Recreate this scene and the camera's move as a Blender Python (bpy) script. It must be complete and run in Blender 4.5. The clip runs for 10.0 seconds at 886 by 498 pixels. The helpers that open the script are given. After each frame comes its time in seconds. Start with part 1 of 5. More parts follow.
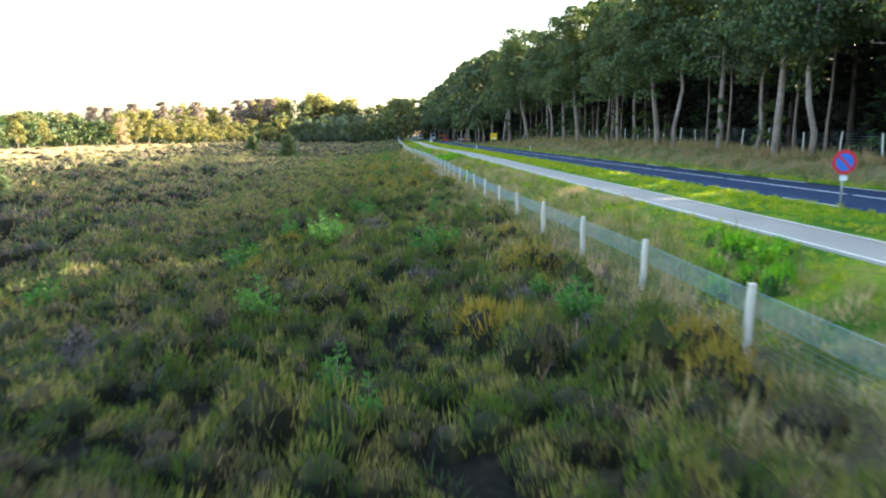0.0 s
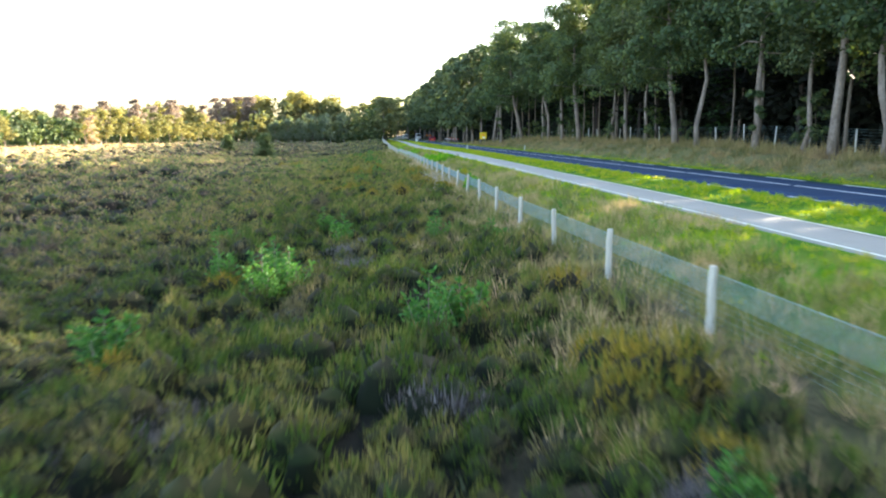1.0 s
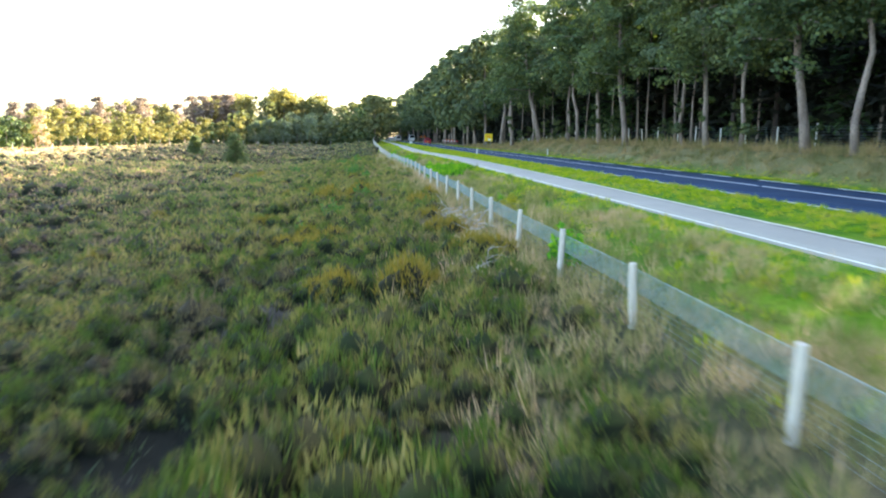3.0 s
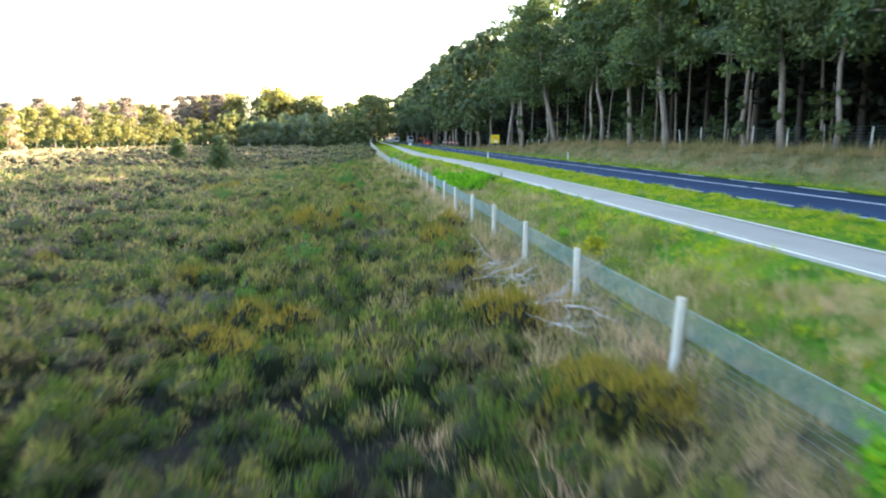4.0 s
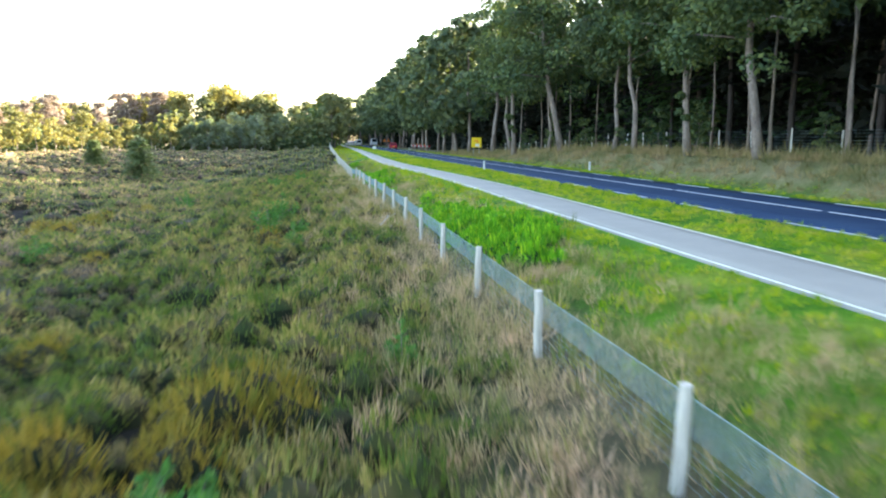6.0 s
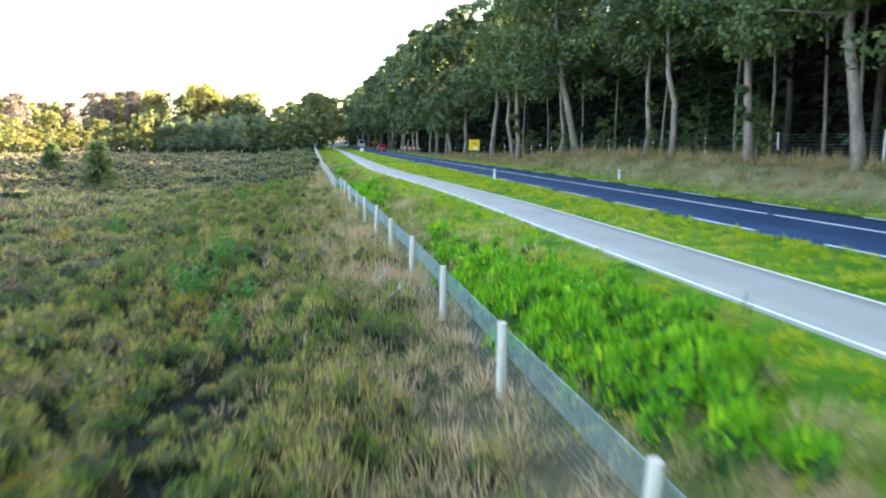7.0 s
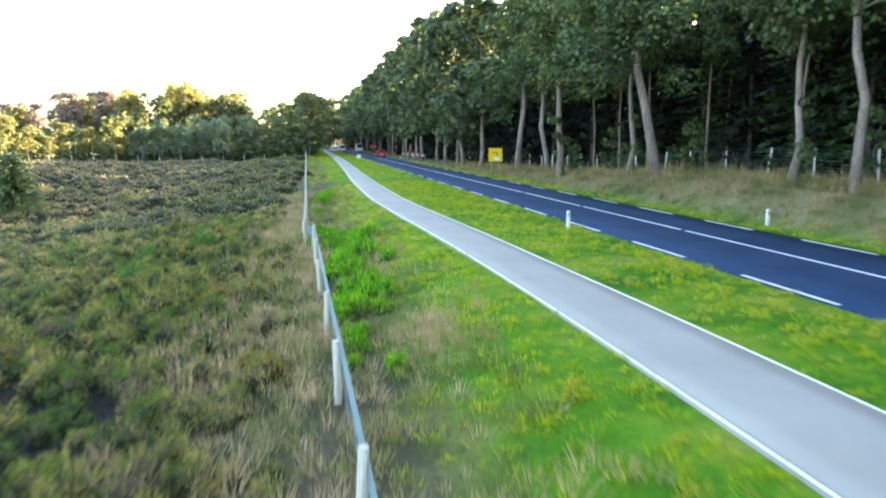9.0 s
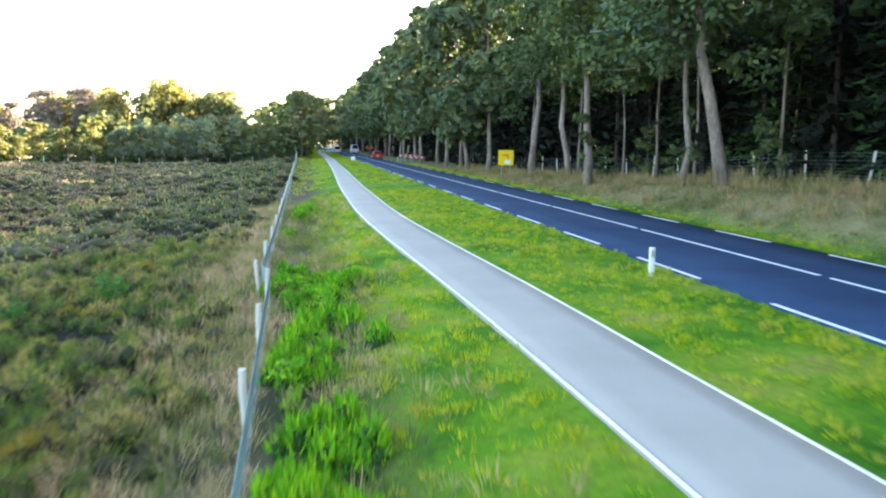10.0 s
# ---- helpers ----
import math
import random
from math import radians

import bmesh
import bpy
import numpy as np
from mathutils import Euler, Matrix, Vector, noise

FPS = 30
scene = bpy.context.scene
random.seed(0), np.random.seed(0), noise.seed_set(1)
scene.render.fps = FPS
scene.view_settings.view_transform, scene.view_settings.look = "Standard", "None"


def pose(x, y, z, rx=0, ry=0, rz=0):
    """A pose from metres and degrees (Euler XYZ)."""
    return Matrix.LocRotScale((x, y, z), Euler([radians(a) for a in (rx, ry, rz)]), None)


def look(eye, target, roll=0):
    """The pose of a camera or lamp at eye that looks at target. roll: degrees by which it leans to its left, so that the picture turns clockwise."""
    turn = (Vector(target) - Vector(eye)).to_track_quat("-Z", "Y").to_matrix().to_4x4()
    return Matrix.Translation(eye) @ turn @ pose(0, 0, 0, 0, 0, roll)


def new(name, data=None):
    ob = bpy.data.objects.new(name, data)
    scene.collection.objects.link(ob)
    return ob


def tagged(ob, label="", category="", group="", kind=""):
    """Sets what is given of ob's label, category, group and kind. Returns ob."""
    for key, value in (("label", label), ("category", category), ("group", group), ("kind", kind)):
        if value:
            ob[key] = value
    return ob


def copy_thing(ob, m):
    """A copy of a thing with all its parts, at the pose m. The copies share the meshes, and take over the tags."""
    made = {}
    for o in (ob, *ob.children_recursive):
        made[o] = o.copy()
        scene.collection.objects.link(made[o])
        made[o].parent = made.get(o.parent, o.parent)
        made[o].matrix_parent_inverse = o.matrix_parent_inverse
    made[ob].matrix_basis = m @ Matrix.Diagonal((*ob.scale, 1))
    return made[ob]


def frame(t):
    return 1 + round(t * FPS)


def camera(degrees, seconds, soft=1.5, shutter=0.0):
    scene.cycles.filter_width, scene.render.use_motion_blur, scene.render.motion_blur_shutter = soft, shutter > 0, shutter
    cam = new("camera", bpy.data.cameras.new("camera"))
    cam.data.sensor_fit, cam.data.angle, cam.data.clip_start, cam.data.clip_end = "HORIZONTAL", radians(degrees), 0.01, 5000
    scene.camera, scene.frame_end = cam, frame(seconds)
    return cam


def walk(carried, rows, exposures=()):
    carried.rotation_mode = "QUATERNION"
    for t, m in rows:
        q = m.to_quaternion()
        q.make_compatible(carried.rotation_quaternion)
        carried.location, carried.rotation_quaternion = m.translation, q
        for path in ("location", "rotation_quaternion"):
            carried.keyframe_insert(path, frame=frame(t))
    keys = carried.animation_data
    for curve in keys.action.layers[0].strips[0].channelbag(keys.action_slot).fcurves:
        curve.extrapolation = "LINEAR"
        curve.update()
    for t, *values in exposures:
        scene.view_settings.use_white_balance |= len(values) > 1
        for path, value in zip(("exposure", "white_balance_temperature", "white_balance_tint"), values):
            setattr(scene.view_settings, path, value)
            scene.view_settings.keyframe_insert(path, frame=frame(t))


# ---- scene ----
cam = camera(62.0, 10.0, soft=2.05, shutter=0.42)
METRES, EYE, TILT, LEAN, TURN = 84.26, 1.886, -1.475, -3.858, -3.605
ROWS = [
    (0.0, 0.0, 0.0, 0.0, -0.44, -7.31, 3.46),
    (0.5, -0.0024, 0.0398, 0.0002, -0.44, -7.32, 3.45),
    (1.0, -0.0047, 0.0844, 0.0005, -1.64, -7.37, 3.41),
    (1.5, -0.0072, 0.1332, 0.001, -2.16, -7.39, 3.4),
    (2.0, -0.0091, 0.1861, 0.0025, -2.14, -7.38, 3.41),
    (2.5, -0.011, 0.241, 0.0048, -2.15, -7.33, 3.41),
    (3.0, -0.0131, 0.2958, 0.0069, -2.29, -7.3, 3.41),
    (4.5, -0.0201, 0.4567, 0.0125, -2.52, -7.18, 3.5),
    (5.0, -0.0213, 0.5082, 0.0145, -2.77, -7.16, 3.51),
    (5.5, -0.0222, 0.5583, 0.0162, -4.16, -7.2, 3.52),
    (7.0, -0.0229, 0.7056, 0.0223, -6.36, -7.23, 3.52),
    (7.5, -0.0215, 0.7548, 0.0266, -6.37, -7.21, 3.56),
    (8.0, -0.02, 0.8036, 0.0304, -6.38, -7.16, 3.57),
    (8.5, -0.0182, 0.8516, 0.0334, -6.38, -7.14, 3.63),
    (9.0, -0.0163, 0.8998, 0.0355, -6.41, -7.15, 3.67),
    (9.5, -0.0139, 0.9488, 0.0369, -6.44, -7.14, 3.67),
    (10.0, -0.011, 0.9983, 0.038, -6.63, -7.1, 3.64),
]
walk(cam, [(t, pose(0, 0, EYE, TILT, LEAN, TURN) @ pose(METRES * x, METRES * y, METRES * z, 90 + pitch, roll, yaw)) for t, x, y, z, yaw, pitch, roll in ROWS],
     exposures=[(0.0, 3.36), (1.0, 3.47), (2.5, 3.67), (4.5, 3.65), (7.0, 3.8), (10.0, 3.9)])

# ---- light ----
SUN_AZ, SUN_EL = 60.0, 17.0          # degrees clockwise from the road's direction, and above the horizon
world = bpy.data.worlds.new("world")
scene.world = world
world.use_nodes = True
wn, wl = world.node_tree.nodes, world.node_tree.links
sky = wn.new("ShaderNodeTexSky")
sky.sky_type = "NISHITA"
sky.sun_disc = False
sky.sun_elevation = radians(SUN_EL)
sky.sun_rotation = radians(SUN_AZ)
sky.air_density, sky.dust_density, sky.ozone_density = 1.0, 2.5, 1.0
wl.new(sky.outputs[0], wn["Background"].inputs[0])
wn["Background"].inputs[1].default_value = 0.1
sun_data = bpy.data.lights.new("sun", "SUN")
sun_data.energy, sun_data.angle, sun_data.color = 5.0, radians(0.6), (1.0, 0.87, 0.68)
sun = new("sun", sun_data)
az, el = radians(SUN_AZ), radians(SUN_EL)
sun.matrix_world = look((60, 80, 60), (60 - math.sin(az) * 50, 80 - math.cos(az) * 50, 60 - math.tan(el) * 50))
tagged(sun, kind="structure")


# ---- materials ----
def shader(name, rough=0.8, spec=0.3):
    m = bpy.data.materials.new(name)
    m.use_nodes = True
    b = m.node_tree.nodes["Principled BSDF"]
    b.inputs["Roughness"].default_value = rough
    b.inputs["Specular IOR Level"].default_value = spec
    return m, m.node_tree.nodes, m.node_tree.links, b


def ramp(n, stops):
    r = n.new("ShaderNodeValToRGB")
    while len(r.color_ramp.elements) < len(stops):
        r.color_ramp.elements.new(0.5)
    for e, (p, c) in zip(r.color_ramp.elements, stops):
        e.position, e.color = p, (*c, 1)
    return r


def noise_node(n, l, scale, detail=4.0, rough=0.6, stretch=None):
    tc = n.new("ShaderNodeTexCoord")
    t = n.new("ShaderNodeTexNoise")
    t.inputs["Scale"].default_value = scale
    t.inputs["Detail"].default_value = detail
    t.inputs["Roughness"].default_value = rough
    if stretch:
        mp = n.new("ShaderNodeMapping")
        mp.inputs["Scale"].default_value = stretch
        l.new(tc.outputs["Object"], mp.inputs["Vector"])
        l.new(mp.outputs[0], t.inputs["Vector"])
    else:
        l.new(tc.outputs["Object"], t.inputs["Vector"])
    return t


def mixed(n, l, a, b, fac, mode="MIX"):
    x = n.new("ShaderNodeMix")
    x.data_type, x.blend_type = "RGBA", mode
    if isinstance(fac, float):
        x.inputs[0].default_value = fac
    else:
        l.new(fac, x.inputs[0])
    for s, i in ((a, 6), (b, 7)):
        if isinstance(s, tuple):
            x.inputs[i].default_value = (*s, 1)
        else:
            l.new(s, x.inputs[i])
    return x.outputs[2]


def surface(name, stops, scale, fine=40.0, rough=0.8, spec=0.3, bump=0.3, metal=0.0, fine_dark=0.6, stretch=None, dist=0.02):
    """Two scales of noise: a broad one through a ramp of colours, a fine one for grain and relief."""
    m, n, l, b = shader(name, rough, spec)
    broad = noise_node(n, l, scale, 5.0, 0.6, stretch)
    grain = noise_node(n, l, fine, 3.0, 0.7, stretch)
    r = ramp(n, stops)
    l.new(broad.outputs[0], r.inputs[0])
    g = ramp(n, [(0.3, (fine_dark,) * 3), (0.7, (1.0, 1.0, 1.0))])
    l.new(grain.outputs[0], g.inputs[0])
    l.new(mixed(n, l, r.outputs[0], g.outputs[0], 1.0, "MULTIPLY"), b.inputs["Base Color"])
    b.inputs["Metallic"].default_value = metal
    if bump:
        bp = n.new("ShaderNodeBump")
        bp.inputs["Strength"].default_value = bump
        bp.inputs["Distance"].default_value = dist
        l.new(grain.outputs[0], bp.inputs["Height"])
        l.new(bp.outputs[0], b.inputs["Normal"])
    return m


def leafy(name, patch, tips, patch_scale=0.25, see_through=0.35, rough=0.7, weight=0.55, by_object=False, clump=0.0, zone=None, glow=(1.15, 1.2, 0.5)):
    """Leaves, blades and sprigs: patches of colour over metres, each piece varied by its own random number, light passing through."""
    m, n, l, b = shader(name, rough, 0.25)
    t = noise_node(n, l, patch_scale, 4.0, 0.65)
    r = ramp(n, patch)
    if by_object:
        oi = n.new("ShaderNodeObjectInfo")
        ad = n.new("ShaderNodeMath")
        ad.operation = "MULTIPLY_ADD"
        l.new(oi.outputs["Random"], ad.inputs[0])
        ad.inputs[1].default_value = 0.3
        sub = n.new("ShaderNodeMath")
        sub.operation = "SUBTRACT"
        l.new(t.outputs[0], sub.inputs[0])
        sub.inputs[1].default_value = 0.15
        l.new(sub.outputs[0], ad.inputs[2])
        l.new(ad.outputs[0], r.inputs[0])
    elif clump:
        t2 = noise_node(n, l, clump, 2.0, 0.5)
        av = n.new("ShaderNodeMath")
        av.operation = "MULTIPLY_ADD"
        l.new(t2.outputs[0], av.inputs[0])
        av.inputs[1].default_value = 0.9
        hf = n.new("ShaderNodeMath")
        hf.operation = "MULTIPLY_ADD"
        l.new(t.outputs[0], hf.inputs[0])
        hf.inputs[1].default_value, hf.inputs[2].default_value = 0.9, -0.4
        l.new(hf.outputs[0], av.inputs[2])
        l.new(av.outputs[0], r.inputs[0])
    else:
        l.new(t.outputs[0], r.inputs[0])
    gm = n.new("ShaderNodeNewGeometry")
    r2 = ramp(n, tips)
    l.new(gm.outputs["Random Per Island"], r2.inputs[0])
    c = mixed(n, l, r.outputs[0], r2.outputs[0], weight)
    if zone:
        # greener and darker by the fence, paler and bluer beyond the line x = zone
        sp = n.new("ShaderNodeSeparateXYZ")
        wob = n.new("ShaderNodeMath")
        wob.operation = "MULTIPLY_ADD"
        tcz = n.new("ShaderNodeTexCoord")
        l.new(tcz.outputs["Object"], sp.inputs[0])
        l.new(t.outputs[0], wob.inputs[0])
        wob.inputs[1].default_value = 6.0
        l.new(sp.outputs[0], wob.inputs[2])
        mr = n.new("ShaderNodeMapRange")
        l.new(wob.outputs[0], mr.inputs[0])
        mr.inputs[1].default_value, mr.inputs[2].default_value = zone + 3.0, zone + 12.0
        c = mixed(n, l, c, mixed(n, l, (1.22, 1.14, 1.34), (0.9, 0.98, 0.73), mr.outputs[0]), 1.0, "MULTIPLY")
        # darker at the near end of the heath, lighter and redder towards the far end
        along = n.new("ShaderNodeMath")
        along.operation = "MULTIPLY_ADD"
        l.new(t.outputs[0], along.inputs[0])
        along.inputs[1].default_value = 20.0
        l.new(sp.outputs[1], along.inputs[2])
        mr2 = n.new("ShaderNodeMapRange")
        l.new(along.outputs[0], mr2.inputs[0])
        mr2.inputs[1].default_value, mr2.inputs[2].default_value = 28.0, 78.0
        c = mixed(n, l, c, mixed(n, l, (0.84, 0.84, 0.78), (1.5, 1.36, 1.38), mr2.outputs[0]), 1.0, "MULTIPLY")
    l.new(c, b.inputs["Base Color"])
    if see_through:
        tr = n.new("ShaderNodeBsdfTranslucent")
        l.new(mixed(n, l, c, glow, 1.0, "MULTIPLY"), tr.inputs["Color"])
        mx = n.new("ShaderNodeMixShader")
        mx.inputs[0].default_value = see_through
        l.new(b.outputs[0], mx.inputs[1])
        l.new(tr.outputs[0], mx.inputs[2])
        l.new(mx.outputs[0], n["Material Output"].inputs[0])
    return m


M = {}
M["asphalt"] = surface("road_asphalt", [(0.35, (0.018, 0.038, 0.082)), (0.65, (0.027, 0.054, 0.106))], 0.35, 120.0, 0.92, 0.12, 0.25, fine_dark=0.75, dist=0.006)
M["path"] = surface("path_asphalt", [(0.3, (0.29, 0.272, 0.235)), (0.7, (0.345, 0.322, 0.278))], 0.5, 150.0, 0.85, 0.25, 0.2, fine_dark=0.82, dist=0.005)
M["paint"] = surface("road_paint", [(0.3, (0.62, 0.64, 0.68)), (0.6, (0.8, 0.81, 0.83))], 2.5, 60.0, 0.6, 0.3, 0.1, fine_dark=0.8, dist=0.003)
M["edging"] = surface("path_edging", [(0.3, (0.58, 0.55, 0.45)), (0.65, (0.8, 0.77, 0.64))], 1.5, 50.0, 0.7, 0.3, 0.15, fine_dark=0.75, dist=0.004)
M["post"] = surface("weathered_post", [(0.3, (0.48, 0.44, 0.37)), (0.65, (0.74, 0.69, 0.6))], 6.0, 30.0, 0.85, 0.2, 0.5, fine_dark=0.65, stretch=(1, 1, 0.12), dist=0.01)
M["wire"] = surface("galvanised_wire", [(0.3, (0.26, 0.4, 0.43)), (0.7, (0.38, 0.52, 0.56))], 3.0, 40.0, 0.5, 0.4, 0.0, metal=0.3)
M["bark"] = surface("grey_bark", [(0.25, (0.13, 0.1, 0.086)), (0.5, (0.29, 0.235, 0.2)), (0.75, (0.45, 0.375, 0.325))], 1.6, 11.0, 0.9, 0.15, 0.9, fine_dark=0.5, stretch=(1, 1, 0.35), dist=0.04)
M["pine_bark"] = surface("pine_bark", [(0.3, (0.25, 0.17, 0.13)), (0.7, (0.48, 0.33, 0.26))], 1.2, 9.0, 0.9, 0.15, 0.8, fine_dark=0.5, stretch=(1, 1, 0.35), dist=0.03)
# kept dark so that trunks sink into the forest's shade
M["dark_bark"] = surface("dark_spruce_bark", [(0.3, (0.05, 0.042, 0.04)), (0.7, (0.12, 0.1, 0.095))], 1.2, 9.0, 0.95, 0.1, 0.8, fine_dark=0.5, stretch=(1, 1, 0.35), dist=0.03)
M["dead"] = surface("bleached_wood", [(0.3, (0.4, 0.36, 0.33)), (0.7, (0.66, 0.62, 0.58))], 5.0, 30.0, 0.85, 0.2, 0.4, dist=0.01)
HEATH_RAMP = [(0.29, (0.17, 0.13, 0.095)), (0.36, (0.08, 0.09, 0.035)), (0.43, (0.052, 0.11, 0.018)), (0.49, (0.115, 0.15, 0.03)), (0.535, (0.225, 0.21, 0.07)), (0.58, (0.32, 0.24, 0.115)), (0.64, (0.075, 0.11, 0.022)), (0.72, (0.22, 0.165, 0.11))]
M["heather"] = leafy("heather_sprigs", HEATH_RAMP,
                     [(0.0, (0.04, 0.05, 0.014)), (0.35, (0.08, 0.105, 0.02)), (0.7, (0.15, 0.15, 0.045)), (0.88, (0.25, 0.2, 0.09)), (1.0, (0.2, 0.14, 0.11))], 0.3, 0.3, weight=0.2, glow=(1.05, 1.05, 0.85), clump=1.15, zone=-11.0)
# core and cap: sprig colours darkened for the shade in the gaps
M["heather_shade_core"] = leafy("heather_shade_core", [(p, tuple(c * 0.07 for c in q)) for p, q in HEATH_RAMP], [(0.0, (0.009, 0.012, 0.005)), (1.0, (0.018, 0.022, 0.009))], 0.3, 0.0, rough=0.95, weight=0.12, clump=1.15, zone=-11.0)
M["heather_cap"] = leafy("heather_shade_cap", [(p, tuple(c * 0.22 for c in q)) for p, q in HEATH_RAMP], [(0.0, (0.015, 0.017, 0.007)), (1.0, (0.05, 0.044, 0.019))], 0.3, 0.0, rough=0.9, weight=0.2, clump=1.15, zone=-11.0)
# tufts for the heather gaps, their green darkened by the shade there
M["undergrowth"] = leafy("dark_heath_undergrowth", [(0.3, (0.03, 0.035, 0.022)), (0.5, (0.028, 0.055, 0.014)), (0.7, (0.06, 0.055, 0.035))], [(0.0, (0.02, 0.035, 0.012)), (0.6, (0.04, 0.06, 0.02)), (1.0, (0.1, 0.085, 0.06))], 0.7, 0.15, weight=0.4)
M["moss"] = leafy("golden_heath_moss", [(0.3, (0.12, 0.13, 0.02)), (0.5, (0.25, 0.185, 0.026)), (0.7, (0.36, 0.22, 0.04))], [(0.0, (0.08, 0.11, 0.018)), (0.6, (0.25, 0.185, 0.03)), (1.0, (0.4, 0.26, 0.055))], 0.5, 0.25)
M["straw"] = leafy("dry_grass", [(0.3, (0.228, 0.226, 0.071)), (0.45, (0.394, 0.307, 0.141)), (0.58, (0.605, 0.400, 0.237)), (0.72, (0.727, 0.460, 0.321))],
                   [(0.0, (0.151, 0.200, 0.045)), (0.35, (0.378, 0.307, 0.141)), (0.8, (0.682, 0.454, 0.295)), (1.0, (0.848, 0.559, 0.398))], 0.5, 0.3, weight=0.45, glow=(1.0, 1.0, 0.8), clump=1.1)
M["grass"] = leafy("verge_grass", [(0.3, (0.076, 0.204, 0.005)), (0.43, (0.212, 0.343, 0.005)), (0.53, (0.466, 0.473, 0.011)), (0.62, (0.479, 0.406, 0.062)), (0.75, (0.530, 0.363, 0.100))],
                   [(0.0, (0.058, 0.161, 0.005)), (0.5, (0.254, 0.366, 0.006)), (0.8, (0.472, 0.462, 0.013)), (1.0, (0.513, 0.408, 0.097))], 0.4, 0.35, clump=1.6, weight=0.45)
M["rough_grass"] = leafy("rough_verge_grass", [(0.32, (0.068, 0.111, 0.022)), (0.44, (0.135, 0.182, 0.036)), (0.54, (0.270, 0.247, 0.090)), (0.66, (0.405, 0.312, 0.156))],
                          [(0.0, (0.054, 0.104, 0.018)), (0.5, (0.162, 0.208, 0.042)), (1.0, (0.432, 0.338, 0.168))], 0.5, 0.3, weight=0.35, clump=1.3, glow=(1.0, 1.0, 0.7))
M["weed"] = leafy("lush_weeds", [(0.3, (0.035, 0.134, 0.009)), (0.5, (0.088, 0.288, 0.011)), (0.7, (0.280, 0.504, 0.015))], [(0.0, (0.032, 0.126, 0.009)), (0.5, (0.123, 0.360, 0.013)), (0.85, (0.350, 0.594, 0.017)), (1.0, (0.700, 0.800, 0.032))], 1.1, 0.3, weight=0.5)
M["post_pale"] = surface("pale_round_post", [(0.3, (0.62, 0.6, 0.55)), (0.65, (0.82, 0.81, 0.77))], 6.0, 30.0, 0.85, 0.2, 0.4, fine_dark=0.8, stretch=(1, 1, 0.12), dist=0.01)
# dark core: the shade between weed leaves is put into its colour
M["weed_core"] = leafy("weed_core_shade", [(0.3, (0.012, 0.042, 0.006)), (0.7, (0.025, 0.075, 0.01))], [(0.0, (0.01, 0.035, 0.005)), (1.0, (0.03, 0.075, 0.01))], 1.5, 0.0, rough=0.9)
M["gorse"] = leafy("yellow_broom", [(0.3, (0.25, 0.28, 0.02)), (0.7, (0.5, 0.42, 0.02))], [(0.0, (0.15, 0.22, 0.02)), (1.0, (0.6, 0.48, 0.02))], 2.0, 0.35)
M["sapling"] = leafy("sapling_leaves", [(0.3, (0.04, 0.14, 0.03)), (0.7, (0.09, 0.23, 0.045))], [(0.0, (0.03, 0.11, 0.025)), (0.6, (0.09, 0.22, 0.045)), (1.0, (0.22, 0.36, 0.08))], 1.0, 0.3, by_object=True)
M["needles"] = leafy("young_pine_needles", [(0.3, (0.08, 0.13, 0.05)), (0.7, (0.15, 0.19, 0.08))], [(0.0, (0.06, 0.1, 0.04)), (1.0, (0.19, 0.22, 0.09))], 1.0, 0.35)
M["oak"] = leafy("broad_leaves", [(0.3, (0.041, 0.076, 0.036)), (0.55, (0.067, 0.110, 0.047)), (0.75, (0.132, 0.158, 0.041))],
                 [(0.0, (0.028, 0.050, 0.027)), (0.6, (0.074, 0.113, 0.047)), (1.0, (0.172, 0.189, 0.045))], 0.22, 0.22, by_object=True, glow=(1.45, 1.4, 0.45))
# oak leaves made paler and bluer, with the haze of distance in the colour
M["oak_pale"] = leafy("hazy_broad_leaves", [(0.3, (0.055, 0.083, 0.047)), (0.55, (0.083, 0.117, 0.056)), (0.75, (0.138, 0.158, 0.049))],
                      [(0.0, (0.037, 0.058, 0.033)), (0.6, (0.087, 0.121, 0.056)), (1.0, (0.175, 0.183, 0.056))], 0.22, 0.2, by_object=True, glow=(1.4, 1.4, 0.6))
# needles near black: the gloom inside the forest is in the colour
M["spruce"] = leafy("shaded_spruce_needles", [(0.3, (0.010, 0.014, 0.011)), (0.7, (0.02, 0.026, 0.018))], [(0.0, (0.008, 0.012, 0.010)), (1.0, (0.024, 0.03, 0.02))], 0.3, 0.2, by_object=True)
# brighter green copy for edge spruces, with light from the road side painted in
M["spruce_edge"] = leafy("lit_spruce_needles", [(0.3, (0.028, 0.07, 0.028)), (0.7, (0.055, 0.12, 0.036))], [(0.0, (0.022, 0.05, 0.02)), (1.0, (0.075, 0.14, 0.04))], 0.3, 0.25, by_object=True)
M["dead_heather"] = leafy("dead_heather_twigs", [(0.3, (0.09, 0.078, 0.085)), (0.7, (0.19, 0.165, 0.17))], [(0.0, (0.07, 0.06, 0.065)), (1.0, (0.24, 0.21, 0.21))], 0.9, 0.1)
# far-wood colours: haze is mixed into all four, low sun's yellow into the first
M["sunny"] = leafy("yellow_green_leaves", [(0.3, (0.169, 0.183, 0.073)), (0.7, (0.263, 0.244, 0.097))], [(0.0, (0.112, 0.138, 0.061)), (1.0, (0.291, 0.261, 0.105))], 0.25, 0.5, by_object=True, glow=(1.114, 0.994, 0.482))
